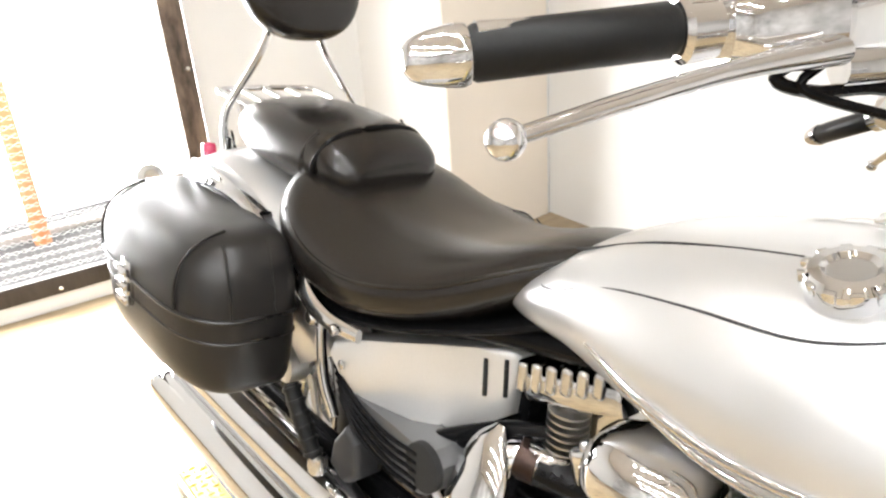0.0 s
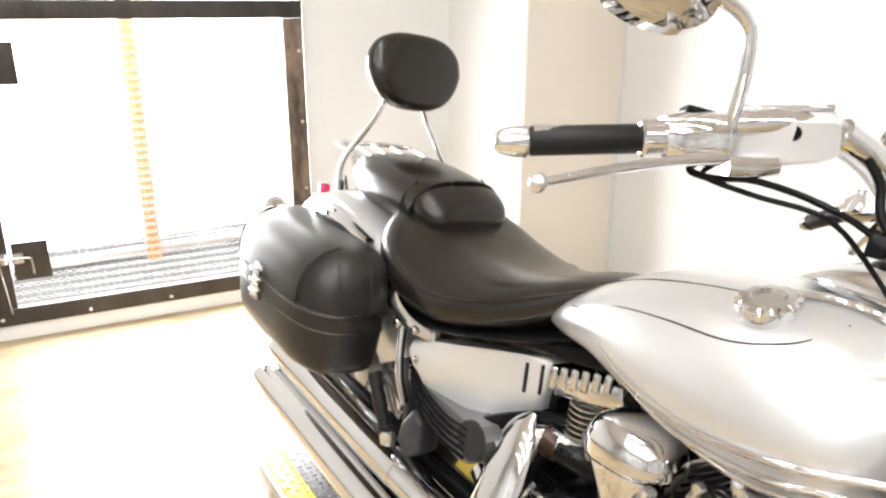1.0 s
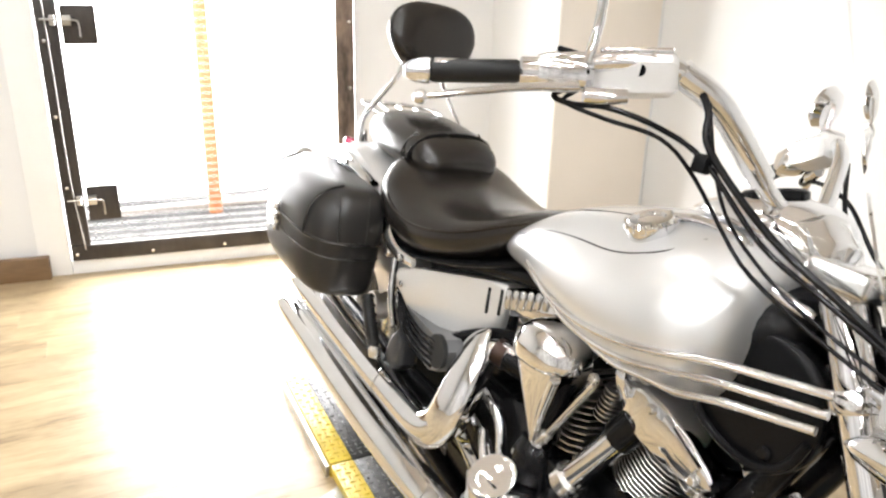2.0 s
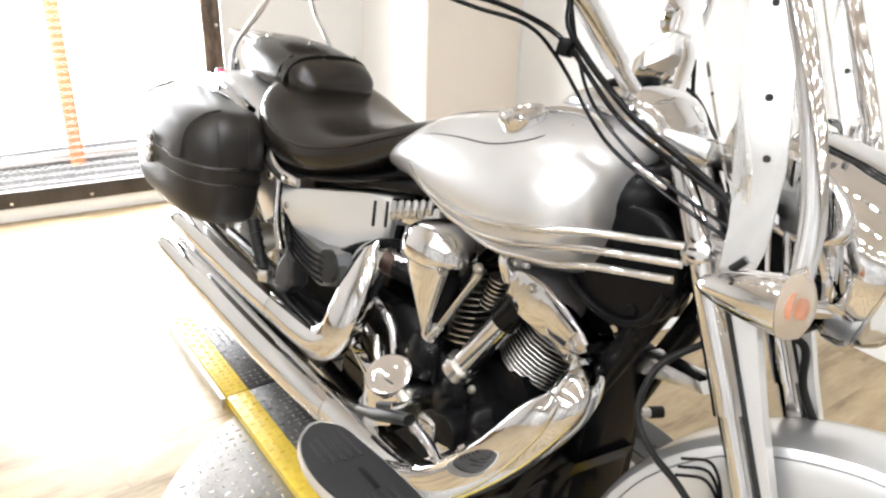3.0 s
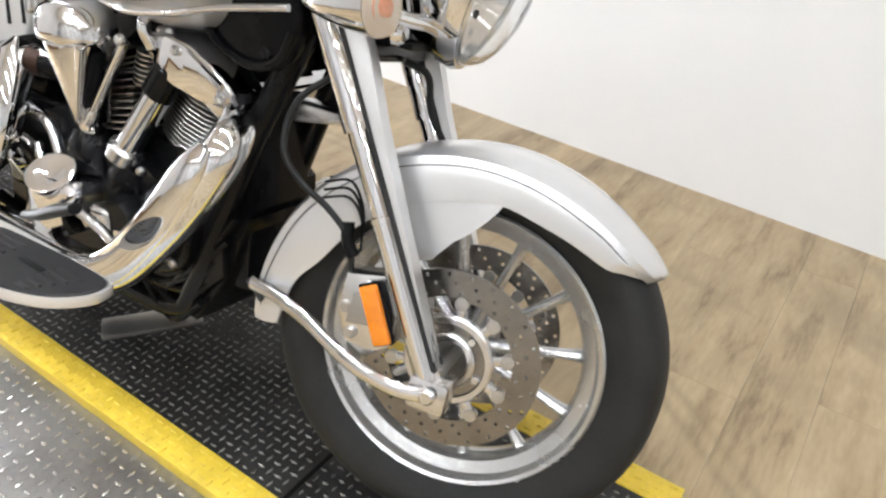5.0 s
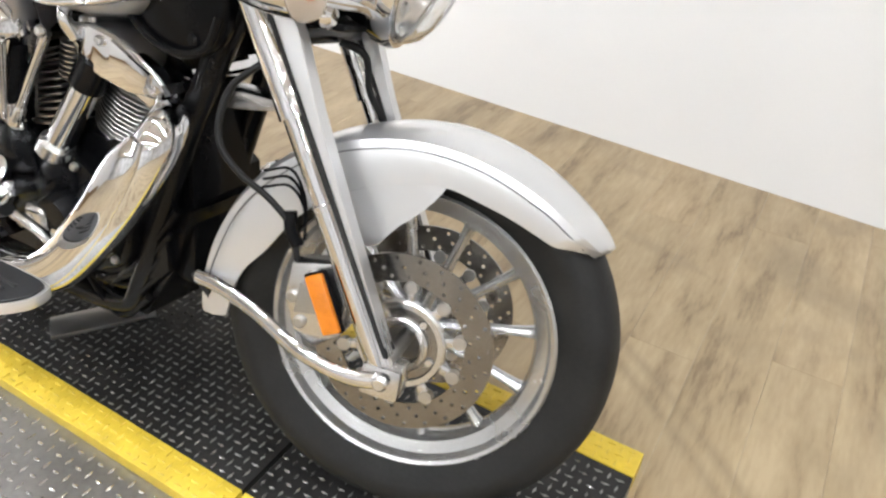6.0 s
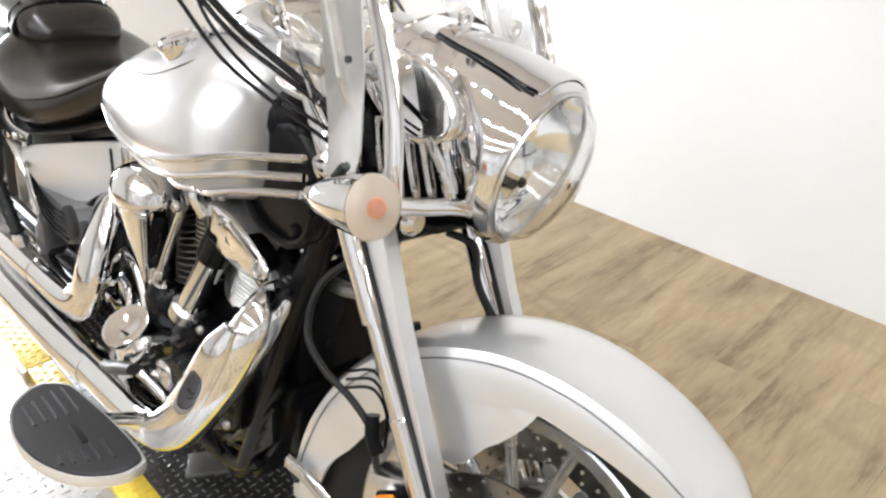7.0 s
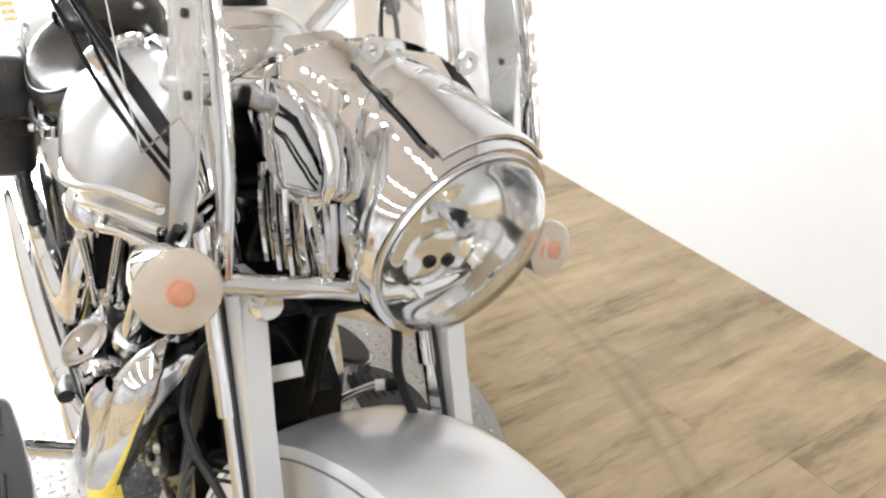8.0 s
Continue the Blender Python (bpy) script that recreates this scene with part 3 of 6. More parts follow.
brake_disc(bp, rw, rm, -0.10, 0.155, 1)


# ---- front fender
def fender(rows, cx, cz, skin=0.004):
    """rows: angle, radius, half width, side drop; an arched shell round the wheel."""
    rings = []
    for a, r, hw, drop in [tuple(q) for q in smooth_path(rows, 5)]:
        a = radians(a)
        def at(y, dr):
            return (cx + (r + dr) * math.cos(a), y, cz + (r + dr) * math.sin(a))
        sec = [(-hw, -drop), (-hw * 1.02, -drop * 0.55), (-hw * 1.0, -0.024), (-hw * 0.95, -0.011), (-hw * 0.74, -0.003), (-hw * 0.36, 0.001), (0, 0.0025)]
        sec = sec + [(-y, dr) for y, dr in sec[-2::-1]]
        inner = [(y * (1 - skin / hw), dr - skin * (0.2 if abs(y) > hw * 0.98 else 1)) for y, dr in sec[::-1]]
        rings.append([at(y, dr) for y, dr in sec + inner])
    return loft(rings)


ff = sp("front_fender", fender([(189, 0.345, 0.080, 0.046), (187, 0.350, 0.081, 0.058), (172, 0.345, 0.084, 0.072), (158, 0.339, 0.087, 0.092), (135, 0.329, 0.090, 0.087), (112, 0.3205, 0.092, 0.078), (98, 0.319, 0.092, 0.073),
                                (85, 0.3185, 0.091, 0.0635), (70, 0.3195, 0.088, 0.0625), (51, 0.326, 0.081, 0.052), (45, 0.331, 0.073, 0.036), (40, 0.335, 0.050, 0.018), (38, 0.335, 0.02, 0.006)], 0, 0.32), SILVER, bike, "silver painted front fender")
for s in (-1, 1):
    # the painted valance that joins fender and fork
    o = [(-0.165, 0.515), (-0.110, 0.560), (-0.040, 0.582), (0.022, 0.588), (0.026, 0.577), (0.010, 0.548), (-0.018, 0.515), (-0.044, 0.492), (-0.058, 0.466), (-0.090, 0.458), (-0.105, 0.48)]
    sp("fender_valance", prism(o, s * 0.080, s * 0.0890, 0.003, round_=2), SILVER, ff)
    # chrome stay from fork foot to the rear of the fender
    sp("fender_stay", tube([(0.004, s * 0.166, 0.299), (-0.05, s * 0.163, 0.289), (-0.13, s * 0.150, 0.296), (-0.22, s * 0.118, 0.317), (-0.290, s * 0.102, 0.332), (-0.340, s * 0.092, 0.334)], 0.0125, 12, wide=0.6), CHROME, ff, "chrome fender stay")
    sp("stay_bolt", bolt((0.004, s * 0.168, 0.299), (0, s, 0), 0.012, 0.010, n=12), POLISHED, ff)
    sp("stay_slot", tube([(-0.350, s * 0.087, 0.334), (-0.333, s * 0.091, 0.323), (-0.316, s * 0.095, 0.312)], 0.005, 8), SLIT, ff)


for s in (-1, 1):
    pin = []
    for a, r, hw in ((184, 0.349, 0.0815), (172, 0.345, 0.0842), (150, 0.336, 0.0888), (125, 0.325, 0.0915), (100, 0.3195, 0.0924), (79, 0.3192, 0.0900), (60, 0.3228, 0.0850), (49, 0.3282, 0.0785), (43.5, 0.332, 0.068)):
        pin.append(((r - 0.0235) * math.cos(radians(a)), s * (hw + 0.0003), 0.32 + (r - 0.0235) * math.sin(radians(a))))
    sp("pinstripe", tube(pin, 0.0013, 6, 5), PIN, ff)
# ---- fork
def fork_leg(s):
    y = s * 0.138
    leg = sp("fork_leg", tube([(-0.004, y, 0.305), (-0.121, y, 0.5175)], 0.0215, 20, smooth=False), CHROME, bike, "chrome fork leg")
    sp("fork_tube", tube([(-0.120, y, 0.515), (-0.352, y, 0.93)], 0.0195, 20, smooth=False), CHROME, leg)
    sp("fork_cover", tube([(-0.184, y, 0.630), (-0.200, y, 0.660), (-0.345, y, 0.918)], 0.0245, 20, smooth=False), CHROME, leg)
    sp("fork_seal", lathe([(0.0200, -0.006), (0.0219, -0.004), (0.0219, 0.004), (0.0200, 0.006)], along((-0.1225, y, 0.520), (-0.1725, y, 0.612)), 20), CHROME, leg)
    # painted blade in front of the leg, pointed at the foot
    o = [(0.030, 0.272), (0.016, 0.262), (-0.030, 0.365), (-0.100, 0.497), (-0.156, 0.605), (-0.206, 0.700), (-0.240, 0.770), (-0.204, 0.770), (-0.190, 0.740), (-0.150, 0.645), (-0.080, 0.500), (-0.004, 0.345)]
    sp("fork_blade", prism(o, y - 0.0145, y + 0.0145, 0.006, 3), SILVER, leg, "silver painted fork blade")
    def ax_(z):
        return -0.004 - (z - 0.305) * 0.557
    # raised dark strip draws the shaded gap between leg and blade
    sp("blade_groove", prism([(ax_(0.33) + 0.016, 0.33), (ax_(0.33) + 0.022, 0.33), (ax_(0.76) + 0.026, 0.76), (ax_(0.76) + 0.018, 0.76)], y - 0.0183, y + 0.0183, 0), SLIT, leg)
    sp("fork_foot", block((-0.030, y - 0.024, 0.268), (0.030, y + 0.024, 0.318), 0.008, Matrix.Translation((0, 0, 0))), POLISHED, leg)
    return leg


for s in (-1, 1):
    leg = fork_leg(s)
    cal = sp("brake_caliper", prism([(-0.165, 0.425), (-0.105, 0.440), (-0.075, 0.40), (-0.075, 0.335), (-0.115, 0.300), (-0.150, 0.320), (-0.170, 0.370)], s * 0.092, s * 0.140, 0.010), POLISHED, leg, "polished brake caliper")
    for cx_, cz_ in ((-0.140, 0.338), (-0.128, 0.415), (-0.155, 0.375)):
        sp("caliper_bolt", bolt((cx_, s * 0.140, cz_), (0, s, 0), 0.0095, 0.007, n=14), STEEL, cal)
    sp("pad_cover", prism([(-0.150, 0.352), (-0.098, 0.360), (-0.098, 0.396), (-0.146, 0.400)], s * 0.139, s * 0.145, 0.002), CAST, cal)
    rf = along((-0.0985, s * 0.150, 0.3875), (-0.0985, s * 0.150 + s * 0.01, 0.3875))
    ang = Matrix.Translation((-0.098, s * 0.158, 0.388)) @ pose(0, 0, 0, 0, -27, 0)
    sp("reflector_case", block((-0.0165, -0.006, -0.047), (0.0165, 0.003, 0.047), 0.003, ang), BLACK, leg)
    sp("side_reflector", block((-0.0135, min(0, s * 0.013), -0.044), (0.0135, max(0, s * 0.013), 0.044), 0.003, ang), AMBER, leg, "amber side reflector")
for z, hx in ((0.735, 0.03), (0.925, 0.032)):
    xc = -0.235 - (z - 0.735) * 0.55
    hy_ = 0.165 if z > 0.9 else 0.112
    sp("triple_clamp", block((xc - 0.045, -hy_, z - 0.018), (xc + 0.032, hy_, z + 0.018), 0.012, seg=3), POLISHED if z > 0.9 else BLACK_CAST, bike, "fork clamp")
sp("steering_head", tube([(-0.265, 0, 0.70), (-0.385, 0, 0.90)], 0.034, 18, smooth=False), BLACK_CAST, bike)

# ---- headlight nacelle
HC, HT = Vector((-0.106, 0.004, 0.843)), pose(0, 0, 0, 0, 105, 0)      # the rim's axis points ahead and down
HM = Matrix.Translation(HC + Vector((0, 0.012, 0))) @ HT


def oval(rx, ry, h, n=40, lift=0.0):
    # local x of the rim frame points down, y to the side; the lower end is drawn to a point
    out = []
    for k in range(n):
        w = 2 * math.pi * k / n
        c, s_ = math.cos(w), math.sin(w)
        taper = 1.0 - 0.16 * max(0.0, c) ** 1.5
        out.append(HM @ Vector((0.955 * rx * c + lift, 1.025 * ry * s_ * taper, h)))
    return out


hs = sp("headlight", loft([oval(0.112, 0.102, 0.012), oval(0.118, 0.107, 0.004), oval(0.120, 0.108, -0.012), oval(0.116, 0.105, -0.05, lift=-0.006), oval(0.108, 0.100, -0.10, lift=-0.014), oval(0.088, 0.082, -0.15, lift=-0.028), oval(0.055, 0.055, -0.195, lift=-0.045), oval(0.015, 0.018, -0.215, lift=-0.055)][::-1], cap=False), CHROME, bike, "chrome teardrop headlight housing")
bm = bmesh.new()
rr = [oval(0.1225, 0.1105, -0.012), oval(0.1225, 0.1105, 0.010), oval(0.117, 0.106, 0.021), oval(0.109, 0.098, 0.021), oval(0.109, 0.098, -0.002)]
sp("headlight_rim", add_rings(bm, [[rr[j][k] for j in range(5)] for k in range(40)], False, True), CHROME, hs, "chrome headlight rim")
bm = bmesh.new()
rr = [oval(0.1105, 0.0995, 0.0215), oval(0.1095, 0.0985, 0.025), oval(0.1065, 0.0955, 0.025), oval(0.1065, 0.0955, 0.018)]
sp("lens_seal", add_rings(bm, [[rr[j][k] for j in range(4)] for k in range(40)], False, True), POLISHED, hs)
sp("reflector_bowl", loft([oval(0.108, 0.097, 0.016), oval(0.106, 0.095, 0.006), oval(0.098, 0.088, -0.018), oval(0.080, 0.072, -0.040), oval(0.050, 0.045, -0.055), oval(0.010, 0.010, -0.060)], cap=False), REFLECT, hs, "polished lamp reflector")
sp("reflector_shelf", ring_lathe([(0.044, -0.030), (0.056, -0.012), (0.058, -0.009), (0.046, -0.026)], HM @ Matrix.Translation((0.034, 0, 0)), 32), REFLECT, hs)
sp("lamp_shroud", lathe([(0.038, -0.040), (0.038, -0.014), (0.033, -0.004), (0.018, 0.002), (0.001, 0.003)], HM @ Matrix.Translation((0.034, 0.0, 0)), 28), REFLECT, hs)
for dy in (-0.012, 0.014):
    sp("bulb_cap", lathe([(0.0075, -0.006), (0.0075, 0.004), (0.005, 0.006), (0.001, 0.006)], HM @ Matrix.Translation((0.032, dy, 0.001)), 16), BLACK, hs)
dome = [(0.107, 0.022), (0.1035, 0.034), (0.092, 0.047), (0.070, 0.058), (0.038, 0.065), (0.004, 0.067)]
lens = sp("headlight_lens", loft([oval(r, r * 0.9, h) for r, h in dome] + [oval(max(0.004, r - 0.003), max(0.0036, (r - 0.003) * 0.9), h - 0.003) for r, h in dome[::-1]], closed=True), LENS, hs, "clear domed headlight lens", 60)
lens.visible_shadow = False
# chrome cap over the top of the housing; a dark strip draws the shaded seam under its edge
rings, seam = [], [[], []]
for h, rx, ry, lift in ((-0.165, 0.078, 0.074, -0.036), (-0.13, 0.098, 0.090, -0.021), (-0.085, 0.112, 0.102, -0.012), (-0.045, 0.1175, 0.106, -0.006), (-0.012, 0.1225, 0.1105, 0.0), (0.004, 0.1235, 0.1115, 0.0), (0.012, 0.1215, 0.1095, 0.0)):
    a, c = [], []
    for k in range(13):
        w = radians(180 + (k - 6) * 6.2)
        for q, lst in ((0.005, a), (0.001, c)):
            lst.append(HM @ Vector((0.955 * (rx + q) * math.cos(w) + lift, 1.025 * (ry + q) * math.sin(w), h)))
    rings.append(a + c[::-1])
    for q, lst in zip((-1, 1), seam):
        w = radians(180 + q * 39)
        lst.append(HM @ Vector((0.955 * (rx + 0.001) * math.cos(w) + lift, 1.025 * (ry + 0.001) * math.sin(w), h)))
sp("headlight_cap", loft(rings), CHROME, hs, "chrome cap over the headlight", 45)
for q in seam:
    sp("cap_seam", tube(q[:6], 0.0018, 6), SLIT, hs)
# chrome cowl behind the lamp, between the fork tubes
bm = loft([[(-0.165, y, z) for y, z in ((-0.075, 0.90), (-0.055, 0.945), (0, 0.962), (0.055, 0.945), (0.075, 0.90), (0, 0.88))],
           [(-0.24, y, z) for y, z in ((-0.095, 0.90), (-0.065, 0.965), (0, 0.985), (0.065, 0.965), (0.095, 0.90), (0, 0.87))],
           [(-0.325, y, z) for y, z in ((-0.085, 0.93), (-0.06, 0.985), (0, 1.0), (0.06, 0.985), (0.085, 0.93), (0, 0.90))]])
bmesh.ops.subdivide_edges(bm, edges=bm.edges[:], cuts=2, smooth=0.6)
sp("headlight_cowl", bm, CHROME, hs, sharp=60)
for s in (-1, 1):
    for k in range(3):
        sp("cowl_rib", tube([(-0.20 + 0.012 * k, s * (0.085 + 0.012 * k), 0.93 - 0.035 * k), (-0.16 + 0.006 * k, s * (0.098 + 0.004 * k), 0.88 - 0.03 * k), (-0.14, s * 0.092, 0.80 - 0.012 * k)], 0.006, 8), CHROME, hs)
    sp("cowl_filler", block((-0.27, s * 0.055 - 0.025, 0.765), (-0.20, s * 0.055 + 0.025, 0.89), 0.012), BLACK, hs)
    sp("cowl_side", prism([(-0.300, 0.940), (-0.235, 0.955), (-0.165, 0.925), (-0.140, 0.880), (-0.165, 0.852), (-0.215, 0.850), (-0.275, 0.885)], min(s * 0.088, s * 0.112), max(s * 0.088, s * 0.112), 0.010, 3, round_=2), CHROME, hs)
    for k in range(4):
        x_ = -0.255 + 0.024 * k
        sp("cowl_slat", tube([(x_, s * 0.108, 0.870 - 0.006 * k), (x_ + 0.012, s * 0.106, 0.82), (x_ + 0.026, s * 0.100, 0.775)], 0.005, 8, wide=1.5), CHROME, hs)

# ---- light bar and turn signals
sp("light_bar", tube([(-0.175, -0.235, 0.792), (-0.150, -0.15, 0.786), (-0.135, -0.09, 0.784), (-0.13, 0, 0.770), (-0.135, 0.09, 0.784), (-0.150, 0.15, 0.786), (-0.175, 0.235, 0.792)], 0.011, 12, wide=1.0), CHROME, bike, "chrome light bar")
sp("light_bar_bracket", block((-0.225, -0.10, 0.745), (-0.150, 0.10, 0.757), 0.005), BLACK, bike)
for s in (-1, 1):
    dx = -0.023 if s < 0 else -0.012
    a, b = (-0.232 + dx, s * 0.225, 0.781), (-0.118 + dx, s * 0.240, 0.796)
    L = (Vector(b) - Vector(a)).length
    sg = sp("turn_signal", lathe([(0.002, 0), (0.012, 0.012), (0.022, 0.040), (0.030, 0.072), (0.0335, L - 0.020), (0.0345, L - 0.010), (0.001, L - 0.010)], along(a, b), 28), CHROME, bike, "chrome bullet turn signal")
    sp("signal_lens", lathe([(0.036, L - 0.0095), (0.0355, L - 0.002), (0.032, L + 0.006), (0.020, L + 0.012), (0.001, L + 0.014)], along(a, b), 28), PEACH, sg, "pale peach signal lens")
    # white disc added behind the lens to brighten it
    sp("signal_base", lathe([(0.033, L - 0.0098), (0.033, L - 0.0088), (0.001, L - 0.0085)], along(a, b), 24), LAMP_FACE, sg)
    sp("signal_bulb", lathe([(0.010, L - 0.0085), (0.010, L - 0.002), (0.006, L + 0.003), (0.001, L + 0.004)], along(a, b), 16), BULB, sg)
    sp("signal_stalk", tube([(-0.175, s * 0.20, 0.790), (-0.195, s * 0.165, 0.780)], 0.010, 10, smooth=False), CHROME, sg)
    sp("spot_bracket", bolt((-0.158, s * 0.150, 0.768), (1, 0, 0), 0.017, 0.014, n=20), CHROME, sg)

# ---- windscreen with its stainless brackets
U, V = 14, 10


def shield(u, v, off):
    y = (u - 0.5) * 2
    hw_ = 0.235 + 0.02 * math.sin(math.pi * v)
    z = 0.955 + v * 0.42 + 0.055 * (1 - abs(y) ** 1.5) * (1 - v) * 1.0 - 0.10 * v * y * y - 0.075 * (1 - v) * (abs(y) ** 3)
    x = -0.185 - (z - 0.93) * 0.50 - 0.085 * y * y + off
    return (x, hw_ * y, z)


rings = []
for j in range(V + 1):
    front = [shield(i / U, j / V, 0.002) for i in range(U + 1)]
    back = [shield(i / U, j / V, -0.002) for i in range(U, -1, -1)]
    rings.append(front + back)
scr = sp("windscreen", loft(rings), SCREEN, bike, "clear polycarbonate windscreen", 60)
scr.visible_shadow = False
for s in (-1, 1):
    o = [(-0.240, 0.787), (-0.206, 0.790), (-0.198, 0.84), (-0.209, 0.93), (-0.240, 1.05), (-0.295, 1.20), (-0.305, 1.235), (-0.324, 1.235), (-0.330, 1.20), (-0.300, 1.06), (-0.266, 0.93), (-0.246, 0.85)]
    br = sp("windscreen_bracket", prism(o, s * 0.203, s * 0.206, 0.001), POLISHED, scr, "stainless windscreen bracket")
    for x, z in ((-0.232, 0.935), (-0.252, 1.0), (-0.280, 1.10)):
        # dark plugs stand for the shade in the bracket's holes
        sp("bracket_hole", lathe([(0.0042, -0.0035), (0.0042, 0.0035)], along((x, s * 0.2045, z), (x, s * 0.3, z)), 12), SLIT, br)
    sp("screen_strut", tube([(-0.155, s * 0.196, 0.80), (-0.170, s * 0.200, 0.90), (-0.222, s * 0.203, 1.03), (-0.330, s * 0.205, 1.24)], 0.014, 12, wide=0.35), CHROME, scr, "chrome screen strut")
    sp("bracket_clamp", lathe([(0.030, -0.013), (0.032, -0.008), (0.032, 0.008), (0.030, 0.013)], along((-0.283, s * 0.138, 0.805), (-0.30, s * 0.138, 0.836)), 20), CHROME, scr)
    sp("bracket_rubber", tube([(-0.226, s * 0.211, 0.806), (-0.214, s * 0.211, 0.822)], 0.005, 12, smooth=False), RUBBER, scr)
    sp("clamp_arm", tube([(-0.27, s * 0.150, 0.825), (-0.22, s * 0.197, 0.825)], 0.012, 10, smooth=False), CHROME, scr)
for y in (-0.055, 0.075):
    sp("screen_grommet", ring_lathe([(0.006, -0.003), (0.013, -0.003), (0.013, 0.003), (0.006, 0.003)], along((-0.188, y, 1.000), (-0.10, y, 0.99)), 16), POLISHED, scr)

# ---- handlebar and controls
bar = [(-0.835, -0.497, 0.998), (-0.79, -0.473, 1.012), (-0.70, -0.378, 1.048), (-0.632, -0.318, 1.085), (-0.575, -0.262, 1.102), (-0.53, -0.195, 1.075), (-0.485, -0.095, 0.995), (-0.455, -0.055, 0.965)]
bar = [(-0.770, -0.452, 1.023)] + bar[2:]
hb_ = sp("handlebar", tube(bar, 0.0125, 14, 6), CHROME, bike, "chrome pulled-back handlebar")
sp("handlebar_arm", tube([(x, -y, z) for x, y, z in bar], 0.0125, 14, 6), CHROME, hb_)
sp("bar_sleeve", tube([(-0.566, -0.25, 1.100), (-0.53, -0.195, 1.075), (-0.492, -0.11, 1.008)], 0.0175, 14), CHROME, hb_)
sp("riser", block((-0.50, -0.085, 0.925), (-0.415, 0.085, 0.985), 0.02, seg=3), CHROME, hb_, "chrome handlebar riser")
for s in (-1, 1):
    def P(x, y, z):
        return (x, -s * y, z)
    g0, g1 = Vector(P(-0.700, -0.378, 1.048)), Vector(P(-0.793, -0.476, 1.010))
    ax = (g1 - g0).normalized()
    ln = (g1 - g0).length * 0.78
    M = along(g0, g1)
    gr = sp("hand_grip", lathe([(0.0125, 0.0), (0.0145, 0.004), (0.0145, ln * 0.5), (0.0145, ln - 0.004), (0.0125, ln)], M, 36), RUBBER, hb_, "black rubber grip")
    sp("grip_end", lathe([(0.0150, ln), (0.0158, ln + 0.002), (0.0160, ln + 0.005), (0.0152, ln + 0.012), (0.0138, ln + 0.019), (0.0120, ln + 0.025), (0.0096, ln + 0.0295), (0.0064, ln + 0.032), (0.003, ln + 0.033), (0.0004, ln + 0.0332)], M, 36), CHROME, gr)
    sp("grip_collar", lathe([(0.018, -0.022), (0.0185, -0.003), (0.015, 0.0)], M, 20), CHROME, gr)
    # switch housing
    Ms = along(g0 - ax * 0.088, g1)
    sw_ = sp("switch_housing", loft([superring(0, 0, 0.020, 0.020, 0.0, 24), superring(0.003, 0.0, 0.026, 0.024, 0.010, 24, 3.2), superring(0.003, 0.0, 0.026, 0.024, 0.052, 24, 3.2), superring(0, 0, 0.021, 0.021, 0.066, 24)]), CHROME, hb_, "chrome switch housing")
    sw_.data.transform(TS.inverted())
    sw_.data.transform(TS @ Ms @ pose(0, 0, 0, 0, 0, 0))
    up = Vector((-0.25, 0, 0.97))
    mid = g0 - ax * 0.055
    sp("rocker_switch", block((-0.011, -0.015, 0.000), (0.011, 0.015, 0.0085), 0.003, Matrix.Translation(mid + up * 0.019) @ pose(0, 0, 0, 0, -10, s * 40)), BLACK, sw_)
    # master cylinder: a swept chrome wedge ahead of the bar
    q = [Vector(P(*v)) for v in ((-0.642, -0.302, 1.076), (-0.620, -0.285, 1.084), (-0.590, -0.265, 1.093), (-0.570, -0.250, 1.100))]
    mdir = (q[3] - q[0]).normalized()
    mM = Matrix.Translation(q[0]) @ Matrix((mdir, Vector((0, 0, 1)).cross(mdir).normalized(), mdir.cross(Vector((0, 0, 1)).cross(mdir).normalized()))).transposed().to_4x4()
    ml = (q[3] - q[0]).length
    mc = sp("master_cylinder", loft([[mM @ Vector((x_, y_ * k_, -0.004 + 1.12 * z_ * k_)) for y_, z_ in ((-0.022, -0.020), (0.014, -0.024), (0.024, -0.012), (0.026, 0.014), (0.018, 0.024), (-0.016, 0.024), (-0.026, 0.012))]
                                     for x_, k_ in ((-0.012, 0.55), (-0.004, 0.80), (0.008, 0.95), (ml * 0.5, 1.02), (ml - 0.008, 0.95), (ml, 0.75))]), SATIN, hb_, "polished master cylinder", 30)
    sp("reservoir_lid", block((0.0, -0.020, 0.020), (ml - 0.006, 0.020, 0.027), 0.003, mM), CHROME, mc)
    for x_ in (0.010, ml - 0.018):
        sp("lid_screw", bolt(mM @ Vector((x_, 0.0, 0.026)), (0, 0, 1), 0.004, 0.003), STEEL, mc)
    sp("sight_window", bolt(mM @ Vector((ml * 0.5, 0.024 * s, 0.0)), (0, -s, 0.1), 0.008, 0.006, n=16), BLACK, mc)
    # lever
    lv = [P(-0.628, -0.352, 1.048), P(-0.655, -0.405, 1.030), P(-0.680, -0.460, 1.008), P(-0.705, -0.512, 0.985)]
    lever = sp("lever", tube([(*lv[0], 0.011), (*lv[1], 0.0070), (*lv[2], 0.0062), (*lv[3], 0.005)], n=20, wide=0.7, side=(0, 0, 1)), CHROME, hb_, "chrome hand lever")
    sp("lever_ball", lathe([(max(0.0004, 0.0085 * math.sin(math.pi * k / 12)), -0.0085 * math.cos(math.pi * k / 12)) for k in range(13)], Matrix.Translation(lv[3]), 28), CHROME, lever)
    sp("lever_perch", tube([P(-0.628, -0.335, 1.042), P(-0.612, -0.315, 1.048), P(-0.598, -0.295, 1.056)], 0.011, 12, wide=0.8), CHROME, lever)
